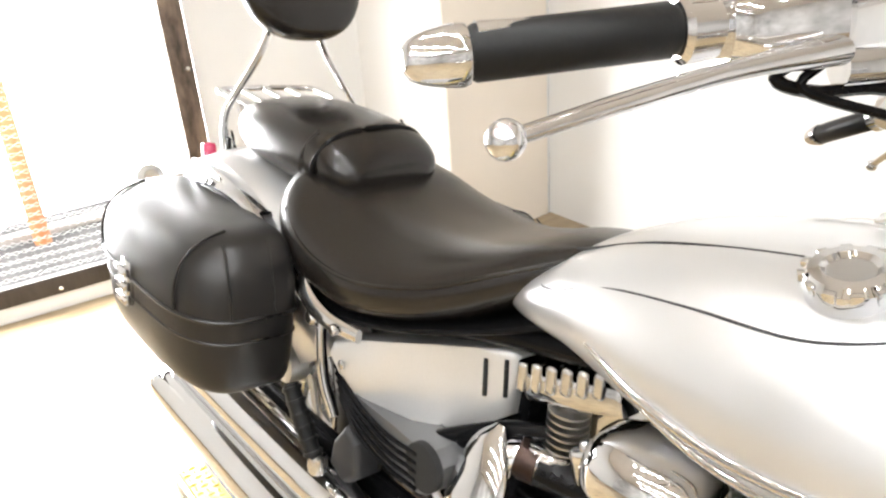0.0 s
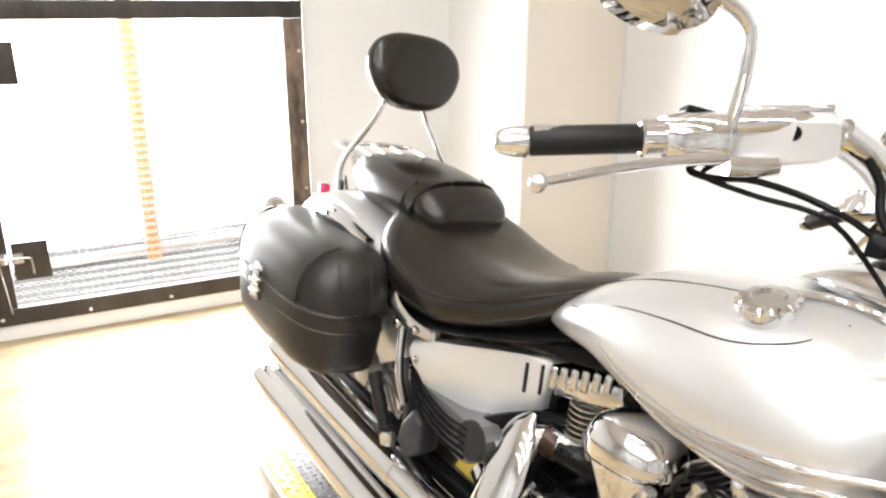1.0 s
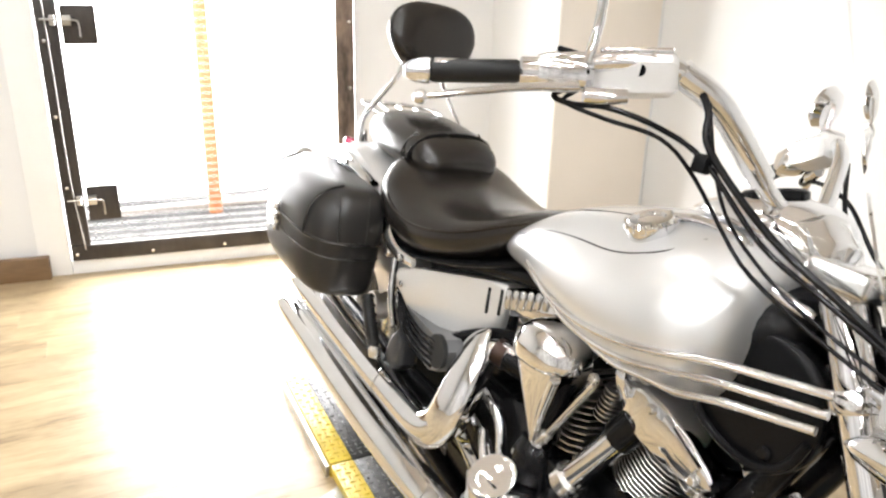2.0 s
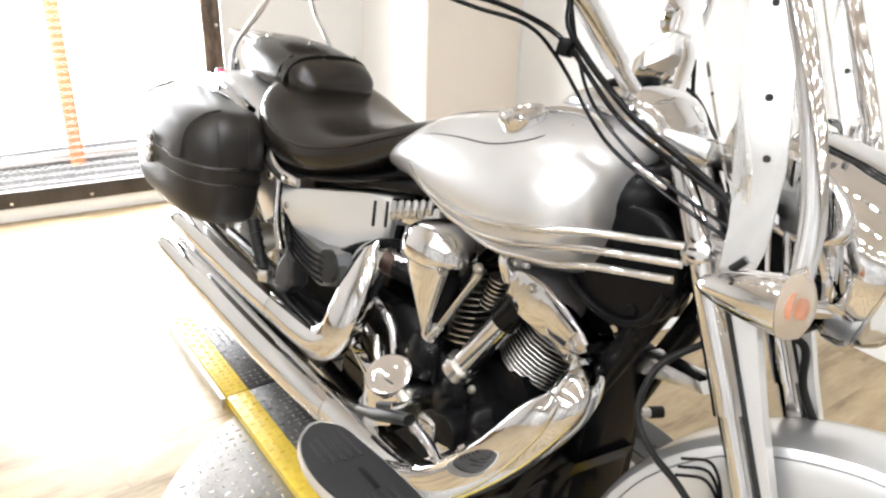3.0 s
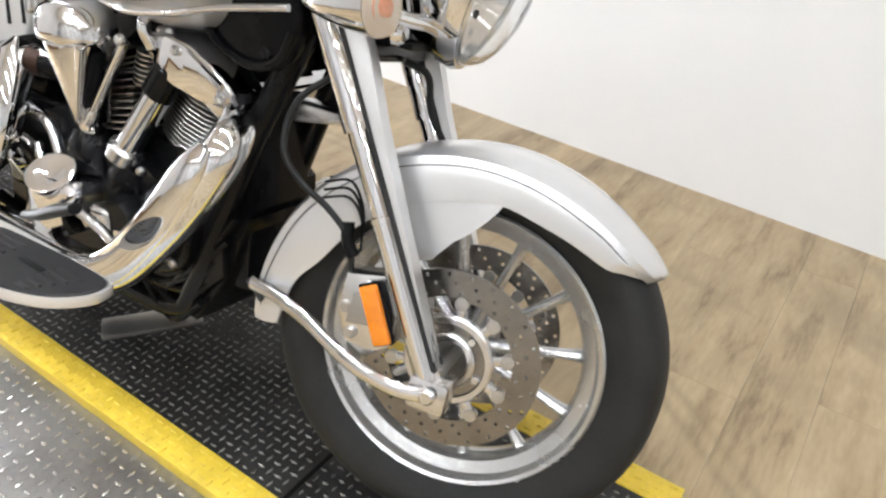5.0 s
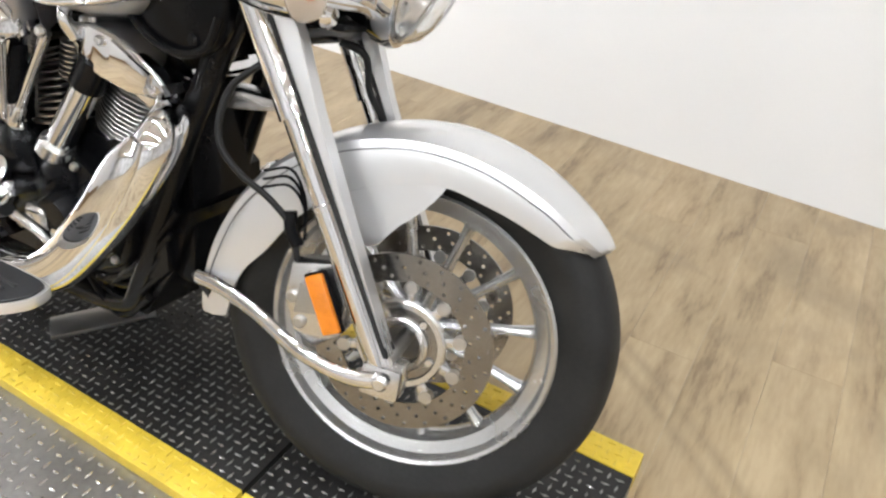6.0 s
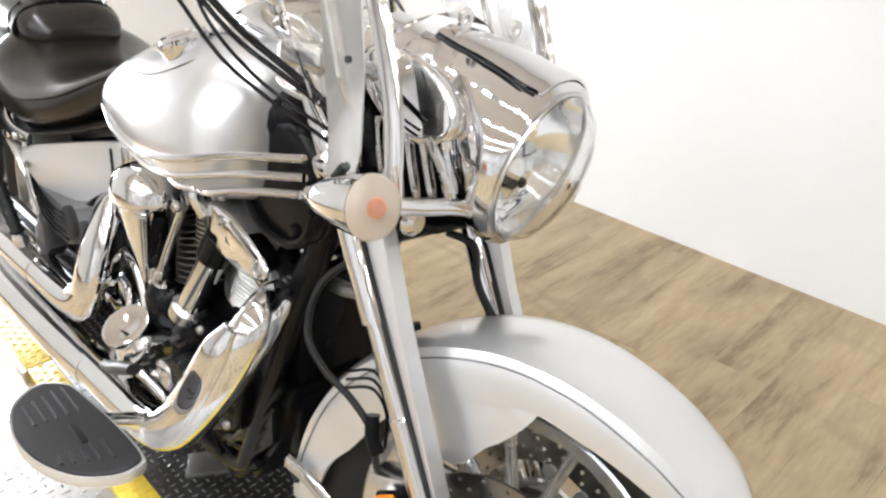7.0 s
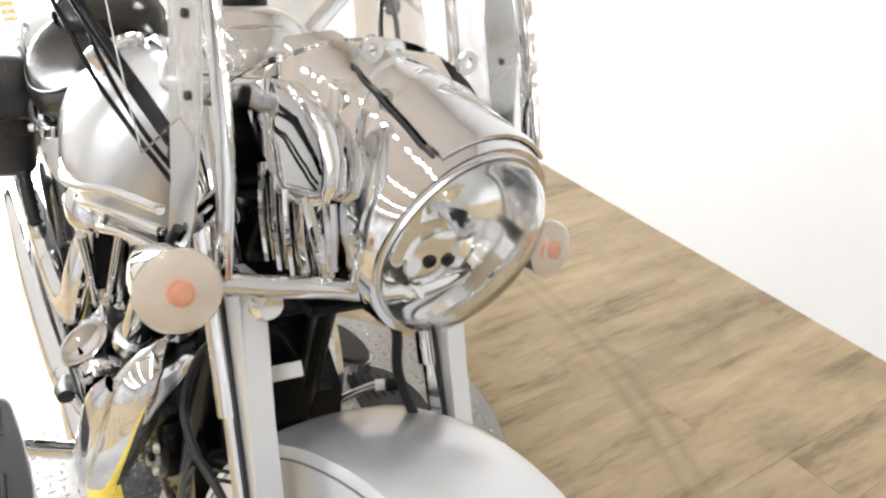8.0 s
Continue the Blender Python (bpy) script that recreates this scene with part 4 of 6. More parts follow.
    # mirror
    st = [P(-0.632, -0.342, 1.078), P(-0.633, -0.342, 1.130), P(-0.640, -0.354, 1.172), P(-0.664, -0.392, 1.186)]
    mr_ = sp("mirror", tube(st, 0.0065, 10), CHROME, hb_, "chrome oval mirror")
    mm = Matrix.Translation(P(-0.697, -0.436, 1.182)) @ pose(0, 0, 0, -8, -78, s * 18)
    sp("mirror_shell", loft([superring(0, 0, 0.040, 0.066, 0.0, 28, 2.2), superring(0, 0, 0.043, 0.070, -0.006, 28, 2.2), superring(0, 0, 0.036, 0.060, -0.020, 28, 2.2), superring(0, 0, 0.012, 0.022, -0.030, 28, 2.2)]), CHROME, mr_)
    ob = mr_.children[-1]
    ob.data.transform(TS.inverted())
    ob.data.transform(TS @ mm)
# cables from the right controls down to the fork
cab = [[(-0.640, -0.350, 1.046), (-0.650, -0.361, 1.031), (-0.634, -0.342, 1.028), (-0.606, -0.310, 1.036), (-0.555, -0.270, 1.030), (-0.502, -0.240, 1.008), (-0.42, -0.205, 0.937), (-0.335, -0.200, 0.903), (-0.262, -0.195, 0.875), (-0.235, -0.190, 0.862)],
       [(-0.632, -0.345, 1.044), (-0.638, -0.352, 1.028), (-0.600, -0.317, 1.022), (-0.545, -0.275, 1.018), (-0.505, -0.240, 0.985), (-0.43, -0.210, 0.908), (-0.351, -0.198, 0.870), (-0.290, -0.192, 0.849), (-0.235, -0.188, 0.832)],
       [(-0.540, -0.232, 1.085), (-0.520, -0.235, 1.062), (-0.500, -0.237, 1.020), (-0.41, -0.208, 0.948), (-0.32, -0.198, 0.907), (-0.245, -0.190, 0.872)],
       [(-0.53, -0.225, 1.075), (-0.50, -0.21, 1.000), (-0.46, -0.205, 0.945), (-0.39, -0.198, 0.898), (-0.32, -0.194, 0.870), (-0.24, -0.188, 0.846)]]
for k, c in enumerate(cab):
    sp("control_cable", tube(c, (0.0036, 0.0028, 0.0048, 0.0026)[k], 8, 5), BLACK, hb_, "black control cable")
    if k in (0, 3):
        sp("control_cable", tube([(x, -y, z) for x, y, z in c], 0.004, 8, 5), BLACK, hb_, "black control cable")
sp("cable_tie", block((-0.512, -0.250, 0.993), (-0.494, -0.230, 1.016), 0.004), BLACK, hb_)
# brake hose, fork to caliper
sp("brake_hose", tube([(-0.255, -0.100, 0.690), (-0.295, -0.125, 0.640), (-0.296, -0.140, 0.575), (-0.262, -0.140, 0.535), (-0.215, -0.130, 0.505), (-0.178, -0.125, 0.470), (-0.165, -0.120, 0.42)], 0.005, 10, 6), RUBBER, bike, "black brake hose")
sp("hose_fitting", tube([(-0.185, -0.120, 0.492), (-0.178, -0.124, 0.465), (-0.165, -0.124, 0.445)], 0.010, 10), BLACK, bike)
for dz in (0, 0.012, 0.024):
    sp("sensor_wire", tube([(-0.225, -0.135, 0.520 + dz), (-0.190, -0.122, 0.528 + dz), (-0.165, -0.118, 0.500 + dz * 0.5), (-0.158, -0.120, 0.455)], 0.0022, 6), BLACK, bike)
sp("fork_hose", tube([(-0.20, 0.010, 0.722), (-0.165, 0.030, 0.708), (-0.150, 0.036, 0.655), (-0.115, 0.052, 0.600)], 0.006, 8), RUBBER, bike, "black rubber hose")


# ---- tank
def body_ring(x, zb, zt, hw, n=36, low=0.42, e=2.3):
    zc = zb + (zt - zb) * low
    out = []
    for k in range(n):
        w = 2 * math.pi * k / n
        c, s_ = math.cos(w), math.sin(w)
        y = hw * math.copysign(abs(c) ** (2 / e), c)
        h = (zt - zc) if s_ > 0 else (zc - zb)
        ee = e if s_ < 0 else 2.0
        out.append((x, y, zc + h * math.copysign(abs(s_) ** (2 / ee), s_)))
    return out


def body(rows, per=4, **kw):
    return loft([body_ring(*[float(v) for v in q], **kw) for q in smooth_path(rows, per)])


tank_rows = [(-1.005, 0.756, 0.784, 0.080), (-0.975, 0.740, 0.810, 0.108), (-0.92, 0.737, 0.845, 0.136), (-0.84, 0.736, 0.886, 0.164), (-0.75, 0.718, 0.914, 0.188), (-0.65, 0.700, 0.936, 0.202), (-0.55, 0.695, 0.950, 0.208),
             (-0.47, 0.706, 0.955, 0.202), (-0.425, 0.722, 0.948, 0.184), (-0.400, 0.765, 0.925, 0.148), (-0.390, 0.820, 0.885, 0.07)]
tank = tanked("fuel_tank", body(tank_rows), SILVER, bike, "silver painted teardrop fuel tank", 60)


def tank_side(x, z, out=0.0):
    """The y of the tank's right side at a place along and up it."""
    rows = tank_rows
    for a, b in zip(rows[:-1], rows[1:]):
        if a[0] <= x <= b[0]:
            t = (x - a[0]) / (b[0] - a[0])
            zb, zt, hw = [a[i] + t * (b[i] - a[i]) for i in (1, 2, 3)]
            zc = zb + (zt - zb) * 0.42
            q, ee = ((z - zc) / (zt - zc), 2.0) if z > zc else ((zc - z) / (zc - zb), 2.3)
            q = min(0.98, max(0.0, q))
            return -(hw * (1 - q ** ee) ** (1 / 2.3)) - out
    return -0.14 - out


for s in (1, -1):
    for k, (x0, zz) in enumerate(((-0.800, ((-0.800, 0.800), (-0.72, 0.780), (-0.62, 0.772), (-0.52, 0.785), (-0.45, 0.800), (-0.38, 0.818), (-0.248, 0.842))),
                                  (-0.740, ((-0.735, 0.773), (-0.66, 0.752), (-0.58, 0.750), (-0.50, 0.763), (-0.44, 0.778), (-0.36, 0.798), (-0.248, 0.819))),
                                  (-0.680, ((-0.690, 0.742), (-0.62, 0.728), (-0.55, 0.731), (-0.48, 0.744), (-0.42, 0.758), (-0.36, 0.775), (-0.255, 0.796))))):
        pts = []
        for x, z in zz:
            y = tank_side(x, z, 0.003) if x < -0.43 else -0.186 + (x + 0.43) * 0.22
            if -0.56 < x < -0.40:
                y = min(y, tank_side(x, z, 0.004))
            pts.append((x, s * y, z, 0.0056 if x > x0 + 0.03 else 0.002))
        tanked("chrome_strip", tube(pts, n=10, per=5, wide=1.0), CHROME, tank, "chrome side strip")
# seam beads on the tank top
tanked("tank_seam", tube([(-0.975, -0.060, 0.812), (-0.90, tank_side(-0.90, 0.815), 0.815), (-0.80, tank_side(-0.80, 0.853), 0.853), (-0.70, tank_side(-0.70, 0.872), 0.872), (-0.60, tank_side(-0.60, 0.884), 0.884), (-0.53, tank_side(-0.53, 0.908), 0.908), (-0.50, tank_side(-0.50, 0.935), 0.935)], 0.0016, 6), SILVER_D, tank)
tanked("tank_seam", tube([(-0.985, -0.03, 0.822), (-0.90, -0.075, 0.851), (-0.80, -0.085, 0.889), (-0.70, -0.090, 0.913), (-0.60, -0.095, 0.930)], 0.0022, 6), SLIT, tank)
capM = Matrix.Translation((-0.590, -0.124, 0.926)) @ pose(0, 0, 0, 19, -4, 0)
cap = tanked("fuel_cap", lathe([(0.034, -0.016), (0.036, 0.0), (0.036, 0.008), (0.031, 0.014), (0.022, 0.015), (0.018, 0.011), (0.001, 0.011)], capM, 40), CHROME, tank, "chrome fuel cap")
for k in range(12):
    a = 2 * math.pi * k / 12
    tanked("cap_grip", block((0.031, -0.005, 0.0), (0.0385, 0.005, 0.012), 0.002, capM @ pose(0, 0, 0, 0, 0, k * 30)), CHROME, cap)
# chrome dash on the tank, with its trim running forward
dash = tanked("dash_console", body([(-0.62, 0.945, 0.955, 0.02), (-0.56, 0.945, 0.985, 0.062), (-0.48, 0.94, 1.005, 0.078), (-0.41, 0.92, 1.00, 0.070), (-0.37, 0.88, 0.965, 0.04)], 4, n=24), CHROME, tank, "chrome dash console", 60)
tanked("dash_face", lathe([(0.045, 0.0), (0.045, 0.010), (0.040, 0.014), (0.001, 0.014)], Matrix.Translation((-0.50, 0, 0.992)) @ pose(0, 0, 0, 0, -18, 0), 28), BLACK, dash)
bp("dash_trim", tube([(-0.605, -0.112, 0.930), (-0.55, -0.112, 0.942), (-0.49, -0.113, 0.944), (-0.448, -0.115, 0.930), (-0.415, -0.116, 0.906), (-0.380, -0.108, 0.889), (-0.345, -0.100, 0.882)], 0.009, 14), CHROME, dash)
tanked("tank_end_cap", body([(-0.405, 0.80, 0.91, 0.110), (-0.375, 0.80, 0.912, 0.105), (-0.350, 0.82, 0.90, 0.080), (-0.340, 0.845, 0.88, 0.04)], 3, n=24), BLACK, tank, "", 60)
tanked("tank_bracket", tube([(-0.565, -0.135, 0.715), (-0.562, -0.140, 0.700), (-0.556, -0.130, 0.672)], 0.010, 10), CHROME, tank)

# ---- black fork bib under the tank nose
bib_o = [(-0.470, 0.735), (-0.440, 0.790), (-0.400, 0.845), (-0.330, 0.850), (-0.285, 0.815), (-0.275, 0.750), (-0.295, 0.706), (-0.340, 0.684), (-0.395, 0.688), (-0.440, 0.708)]
for s in (-1, 1):
    bib = bp("fork_bib", prism(bib_o, s * 0.105, s * 0.135, 0.012, 3, round_=3), BLACK, bike, "black vinyl side bib")
    bp("bib_bead", tube([(-0.462, s * 0.137, 0.742), (-0.435, s * 0.139, 0.712), (-0.392, s * 0.140, 0.693), (-0.340, s * 0.140, 0.690), (-0.300, s * 0.139, 0.710), (-0.281, s * 0.137, 0.752)], 0.007, 10), BLACK, bib)
    bp("bib_stud", bolt((-0.328, s * 0.135, 0.712), (0, s, 0), 0.010, 0.008), BLACK, bib)


# ---- engine: crankcase, two finned cylinders, chrome covers
def local(o, d):
    """A frame in the x-z plane: its z axis runs along d from o, its y axis stays y."""
    d = Vector(d).normalized()
    m = Matrix(((d.z, 0, d.x, 0), (0, 1, 0, 0), (-d.x, 0, d.z, 0), (0, 0, 0, 1)))
    return Matrix.Translation(o) @ m


def cylinder(o, d, name):
    m = local(o, d)
    c = bp(name, block((-0.060, -0.085, -0.02), (0.060, 0.085, 0.150), 0.02, m, 3), BLACK_CAST, bike, "black finned engine cylinder")
    for k in range(15):
        z = 0.008 + k * 0.0093
        w = 0.086 + 0.010 * math.sin(k / 14 * math.pi)
        ow = [(w * math.cos(a) * (1.0 if abs(math.cos(a)) < 0.8 else 0.97), (0.112 + 0.006 * k / 12) * math.sin(a)) for a in (2 * math.pi * (i + 0.5) / 20 for i in range(20))]
        own = loft([[m @ Vector((x, y, z)) for x, y in ow], [m @ Vector((x * 1.015, y * 1.015, z + 0.0015)) for x, y in ow], [m @ Vector((x, y, z + 0.0030)) for x, y in ow]])
        bp("fin", own, STEEL if k > 1 else BLACK_CAST, c)
    h = bp("cylinder_head", block((-0.096, -0.132, 0.150), (0.096, 0.132, 0.200), 0.012, m, 3), CHROME, c, "chrome rocker cover")
    own = loft([superring(0.0, 0, 0.086, 0.122, 0.1995, 32, 5.0), superring(0.0, 0, 0.080, 0.112, 0.211, 32, 4.5), superring(0.0, 0, 0.064, 0.085, 0.218, 32, 3.2), superring(0.0, 0, 0.03, 0.04, 0.220, 32, 2.5)])
    own.transform(m)
    bp("rocker_top", own, CHROME, h)
    for x in (-0.070, 0.0, 0.070):
        bp("head_bolt", bolt(m @ Vector((x, -0.121, 0.197)), d, 0.0085, 0.012), POLISHED, h)
    return c


FD, RD = Vector((0.40, 0, 0.916)), Vector((-0.40, 0, 0.916))
front_cyl = cylinder((-0.570, 0, 0.478), FD, "front_cylinder")
rear_cyl = cylinder((-0.698, 0, 0.462), RD, "rear_cylinder")
cc = bp("crankcase", loft([[(x, y, z) for x, z in ((-0.98, 0.30), (-0.98, 0.42), (-0.88, 0.48), (-0.80, 0.50), (-0.52, 0.50), (-0.43, 0.44), (-0.42, 0.30), (-0.50, 0.22), (-0.90, 0.20))] for y in (-0.115, 0.115)]), BLACK_CAST, bike, "black engine crankcase")
camc = bp("cam_cover", prism([(-0.735, 0.455), (-0.66, 0.475), (-0.60, 0.465), (-0.53, 0.430), (-0.475, 0.37), (-0.49, 0.30), (-0.56, 0.262), (-0.66, 0.262), (-0.735, 0.31)], -0.150, -0.112, 0.012, 3, round_=3), BLACK_CAST, cc)
for x, z in ((-0.72, 0.44), (-0.655, 0.462), (-0.59, 0.448), (-0.525, 0.412), (-0.488, 0.36), (-0.505, 0.305), (-0.565, 0.276), (-0.65, 0.276)):
    bp("cover_bolt", bolt((x, -0.150, z), (0, -1, 0), 0.008, 0.008), STEEL, camc)
for k in range(4):
    bp("cover_web", tube([(-0.70 + 0.05 * k, -0.152, 0.44 - 0.012 * k), (-0.68 + 0.045 * k, -0.156, 0.37), (-0.67 + 0.04 * k, -0.152, 0.29)], 0.005, 8), BLACK_CAST, camc)
bp("oil_filter", lathe([(0.040, 0), (0.042, 0.03), (0.036, 0.045), (0.001, 0.048)], along((-0.60, -0.150, 0.365), (-0.60, -0.3, 0.355)), 24), BLACK, cc)
bp("primary_cover", lathe([(0.17, 0), (0.172, 0.03), (0.15, 0.05), (0.001, 0.055)], along((-0.68, 0.115, 0.36), (-0.68, 0.3, 0.36)), 36), CHROME, cc)
bp("gear_case", lathe([(0.048, 0), (0.048, 0.052), (0.040, 0.062), (0.026, 0.064), (0.022, 0.070), (0.001, 0.071)], along((-0.588, -0.125, 0.330), (-0.588, -0.3, 0.330)), 28), CHROME, cc, "chrome end cover")
for (x, z, d, r, h) in ((-0.735, 0.420, (-0.15, 0, 1), 0.046, 0.062), (-0.650, 0.392, (0.5, 0, 0.86), 0.042, 0.070), (-0.560, 0.372, (0.62, 0, 0.78), 0.044, 0.080)):
    o_ = Vector((x, -0.135, z))
    tb = bp("tappet_block", lathe([(r * 0.8, -0.02), (r, -0.008), (r, h * 0.55), (r * 0.93, h * 0.7), (r * 0.72, h), (0.001, h)], along(o_, o_ + Vector(d)), 28), BLACK_CAST, cc, "black tappet housing")
    for a in (300,):
        q_ = along(o_, o_ + Vector(d)) @ Vector((r * 0.98 * math.cos(radians(a)), r * 0.98 * math.sin(radians(a)), h * 0.3))
        bp("tappet_bolt", bolt(q_, (q_ - o_), 0.007, 0.006), STEEL, tb)
bp("rod_collar", lathe([(0.020, 0), (0.023, 0.006), (0.023, 0.026), (0.017, 0.032)], along((-0.725, -0.150, 0.482), (-0.718, -0.150, 0.53)), 20), CHROME, cc)
# push rod tubes
for a, b, r in (((-0.632, -0.155, 0.462), (-0.534, -0.130, 0.640), 0.0235), ((-0.690, -0.180, 0.510), (-0.608, -0.165, 0.665), 0.0085)):
    pr = bp("pushrod_tube", tube([a, b], r, 16, smooth=False), CHROME, cc, "chrome push rod tube")
    if r > 0.02:
        va, vb = Vector(a), Vector(b)
        bp("tube_sleeve", tube([va + (vb - va) * 0.72, va + (vb - va) * 0.97], r * 1.22, 18, smooth=False), BLACK_CAST, pr, "black upper sleeve")
    bp("tube_collar", lathe([(r * 1.35, 0), (r * 1.35, 0.022), (r * 1.05, 0.028)], along(a, b), 18), POLISHED, pr)
bp("rod_bolt", bolt((-0.608, -0.170, 0.668), (0, -1, 0), 0.010, 0.010), POLISHED, cc)
# chrome rocker housing over the front cylinder
rh = bp("rocker_housing", prism([(-0.578, 0.668), (-0.562, 0.690), (-0.478, 0.690), (-0.384, 0.650), (-0.378, 0.632), (-0.392, 0.613), (-0.508, 0.615), (-0.540, 0.632)], -0.153, -0.085, 0.007, 3, round_=2), CHROME, front_cyl, "chrome rocker housing")
bp("housing_step", prism([(-0.470, 0.684), (-0.394, 0.651), (-0.402, 0.634), (-0.478, 0.650)], -0.161, -0.150, 0.004, 2, round_=1), CHROME, rh)
for x, z in ((-0.556, 0.676), (-0.500, 0.676), (-0.400, 0.626)):
    bp("housing_bolt", bolt((x, -0.153, z), (0, -1, 0), 0.008, 0.008), POLISHED, rh)
# intake cover between the cylinders
def shell_rings(rows, n=28, y0=-0.150):
    """Rings of height, middle, half width and bulge: flat towards the engine, rounded outwards."""
    out = []
    for z, xc, hx, dep in [tuple(float(v) for v in q) for q in smooth_path(rows, 5)]:
        ring = []
        for k in range(n):
            w = 2 * math.pi * k / n
            c, v = math.cos(w), math.sin(w)
            y = y0 - dep * max(0.0, v) ** 0.62 if v > 0 else y0 - 0.012 * v
            ring.append((xc + hx * math.copysign(abs(c) ** 0.8, c), y, z + 0.10 * (xc - 0.0 + hx * c - xc)))
        out.append(ring)
    return out


ic = bp("intake_cover", loft(shell_rings([(0.660, -0.720, 0.072, 0.066), (0.636, -0.719, 0.068, 0.067), (0.605, -0.714, 0.054, 0.064), (0.565, -0.706, 0.034, 0.058), (0.530, -0.698, 0.019, 0.052), (0.506, -0.694, 0.010, 0.044)])), CHROME, cc, "chrome shield-shaped intake cover", 60)
brow = shell_rings([(0.640, -0.720, 0.074, 0.072), (0.650, -0.720, 0.077, 0.077), (0.674, -0.722, 0.074, 0.077), (0.694, -0.724, 0.064, 0.068), (0.706, -0.725, 0.046, 0.048), (0.710, -0.726, 0.022, 0.022)])
bp("cover_brow", loft(brow), CHROME, ic, "", 60)
bp("cover_ridge", tube([(-0.648, -0.214, 0.648, 0.009), (-0.668, -0.206, 0.590, 0.008), (-0.690, -0.198, 0.515, 0.005)], n=10, wide=1.0), CHROME, ic)
bp("cover_side_panel", prism([(-0.644, 0.640), (-0.654, 0.600), (-0.676, 0.540), (-0.671, 0.600)], -0.200, -0.170, 0.004), BLACK, ic)
# horizontal chrome fin block at the rear head
for k in range(6):
    x = -0.972 + k * 0.0245
    bp("head_rib", block((x, -0.118, 0.632 + 0.0095 * k), (x + 0.017, -0.060, 0.678 + 0.0075 * k), 0.007, seg=3), CHROME, rear_cyl)
for k in range(8):
    bp("rear_fin", ring_lathe([(0.016, -0.0018), (0.028, -0.0014), (0.028, 0.0014), (0.016, 0.0018)], along((-0.896, -0.092, 0.560 + 0.0105 * k), (-0.880, -0.092, 0.90)), 22), STEEL, rear_cyl)
bp("rear_rocker_side", block((-0.080, -0.112, -0.020), (0.080, -0.05, 0.018), 0.008, pose(-0.885, 0, 0.665, 0, -17, 0)), CHROME, rear_cyl)
for k in range(7):
    bp("rear_fin", ring_lathe([(0.010, -0.0018), (0.020, -0.0014), (0.020, 0.0014), (0.010, 0.0018)], along((-0.622 + 0.002 * k, -0.118, 0.592 + 0.0088 * k), (-0.600, -0.118, 0.70)), 20), STEEL, rear_cyl)

for k in range(9):
    z = 0.488 + 0.0125 * k
    own = loft([[(x, y, zz + 0.25 * (x + 0.70)) for x, y in ((-0.752 + 0.004 * k, -0.04), (-0.752 + 0.004 * k, -0.118), (-0.735, -0.130), (-0.672, -0.134), (-0.650, -0.122), (-0.640, -0.04))] for zz in (z, z + 0.0028)])
    bp("cylinder_fin", own, STEEL, rear_cyl)
# chrome rods and castings behind the elbow
for k, q in enumerate(([(-1.01, -0.125, 0.455), (-0.972, -0.133, 0.462), (-0.922, -0.136, 0.457), (-0.870, -0.138, 0.438), (-0.838, -0.140, 0.380), (-0.825, -0.14, 0.34)], [(-1.03, -0.125, 0.375), (-0.985, -0.130, 0.388), (-0.945, -0.134, 0.385), (-0.895, -0.138, 0.370), (-0.86, -0.14, 0.335)],
                       [(-0.90, -0.150, 0.40), (-0.86, -0.165, 0.37), (-0.80, -0.170, 0.345)])):
    bp("oil_line", tube(q, 0.0115 - 0.001 * k, 12), CHROME, cc, "chrome oil line")
bp("shift_linkage", tube([(-1.10, -0.13, 0.40), (-1.00, -0.15, 0.36), (-0.90, -0.15, 0.315)], 0.020, 10, wide=0.6), CHROME, cc)
bp("gearbox", block((-1.12, -0.105, 0.24), (-0.90, 0.105, 0.47), 0.03, seg=3), BLACK_CAST, bike, "black gearbox casing")
# lower chrome cover and pedal
o = [(-0.825, 0.345), (-0.800, 0.420), (-0.755, 0.440), (-0.690, 0.415), (-0.672, 0.385), (-0.700, 0.350), (-0.730, 0.335), (-0.750, 0.275), (-0.785, 0.262), (-0.812, 0.285)]
lc = bp("pump_cover", prism([(x_, min(z_, 0.400)) for x_, z_ in o], -0.228, -0.130, 0.022, 4, round_=2), CHROME, cc, "chrome pump cover")
bp("pump_cover_cap", lathe([(0.026, -0.056), (0.034, -0.032), (0.043, -0.008), (0.046, 0.000), (0.044, 0.006), (0.036, 0.008), (0.020, 0.003), (0.001, 0.001)], along((-0.748, -0.216, 0.404), (-0.748 + 0.16, -0.216 - 0.50, 0.404 + 0.80)), 36), CHROME, lc, "", 50)
for x, z in ((-0.69, 0.395), (-0.655, 0.345), (-0.60, 0.31)):
    bp("cover_bolt", bolt((x, -0.20, z), (0, -1, 0), 0.012, 0.016), CHROME, lc)
bp("linkage_block", block((-0.665, -0.205, 0.325), (-0.615, -0.140, 0.375), 0.012, seg=3), POLISHED, lc)
pedal = bp("brake_pedal", tube([(-0.780, -0.250, 0.322, 0.008), (-0.720, -0.255, 0.346, 0.011), (-0.670, -0.258, 0.372, 0.012), (-0.615, -0.258, 0.396, 0.010)], n=12, wide=1.3), RUBBER, bike, "black rubber brake pedal")
bp("pedal_arm", tube([(-0.625, -0.250, 0.390), (-0.580, -0.225, 0.350), (-0.555, -0.215, 0.305), (-0.57, -0.215, 0.275)], 0.009, 10), CHROME, pedal)
bp("pedal_pivot", lathe([(0.022, 0), (0.024, 0.012), (0.018, 0.03), (0.001, 0.033)], along((-0.565, -0.185, 0.325), (-0.565, -0.3, 0.325)), 20), CHROME, pedal)

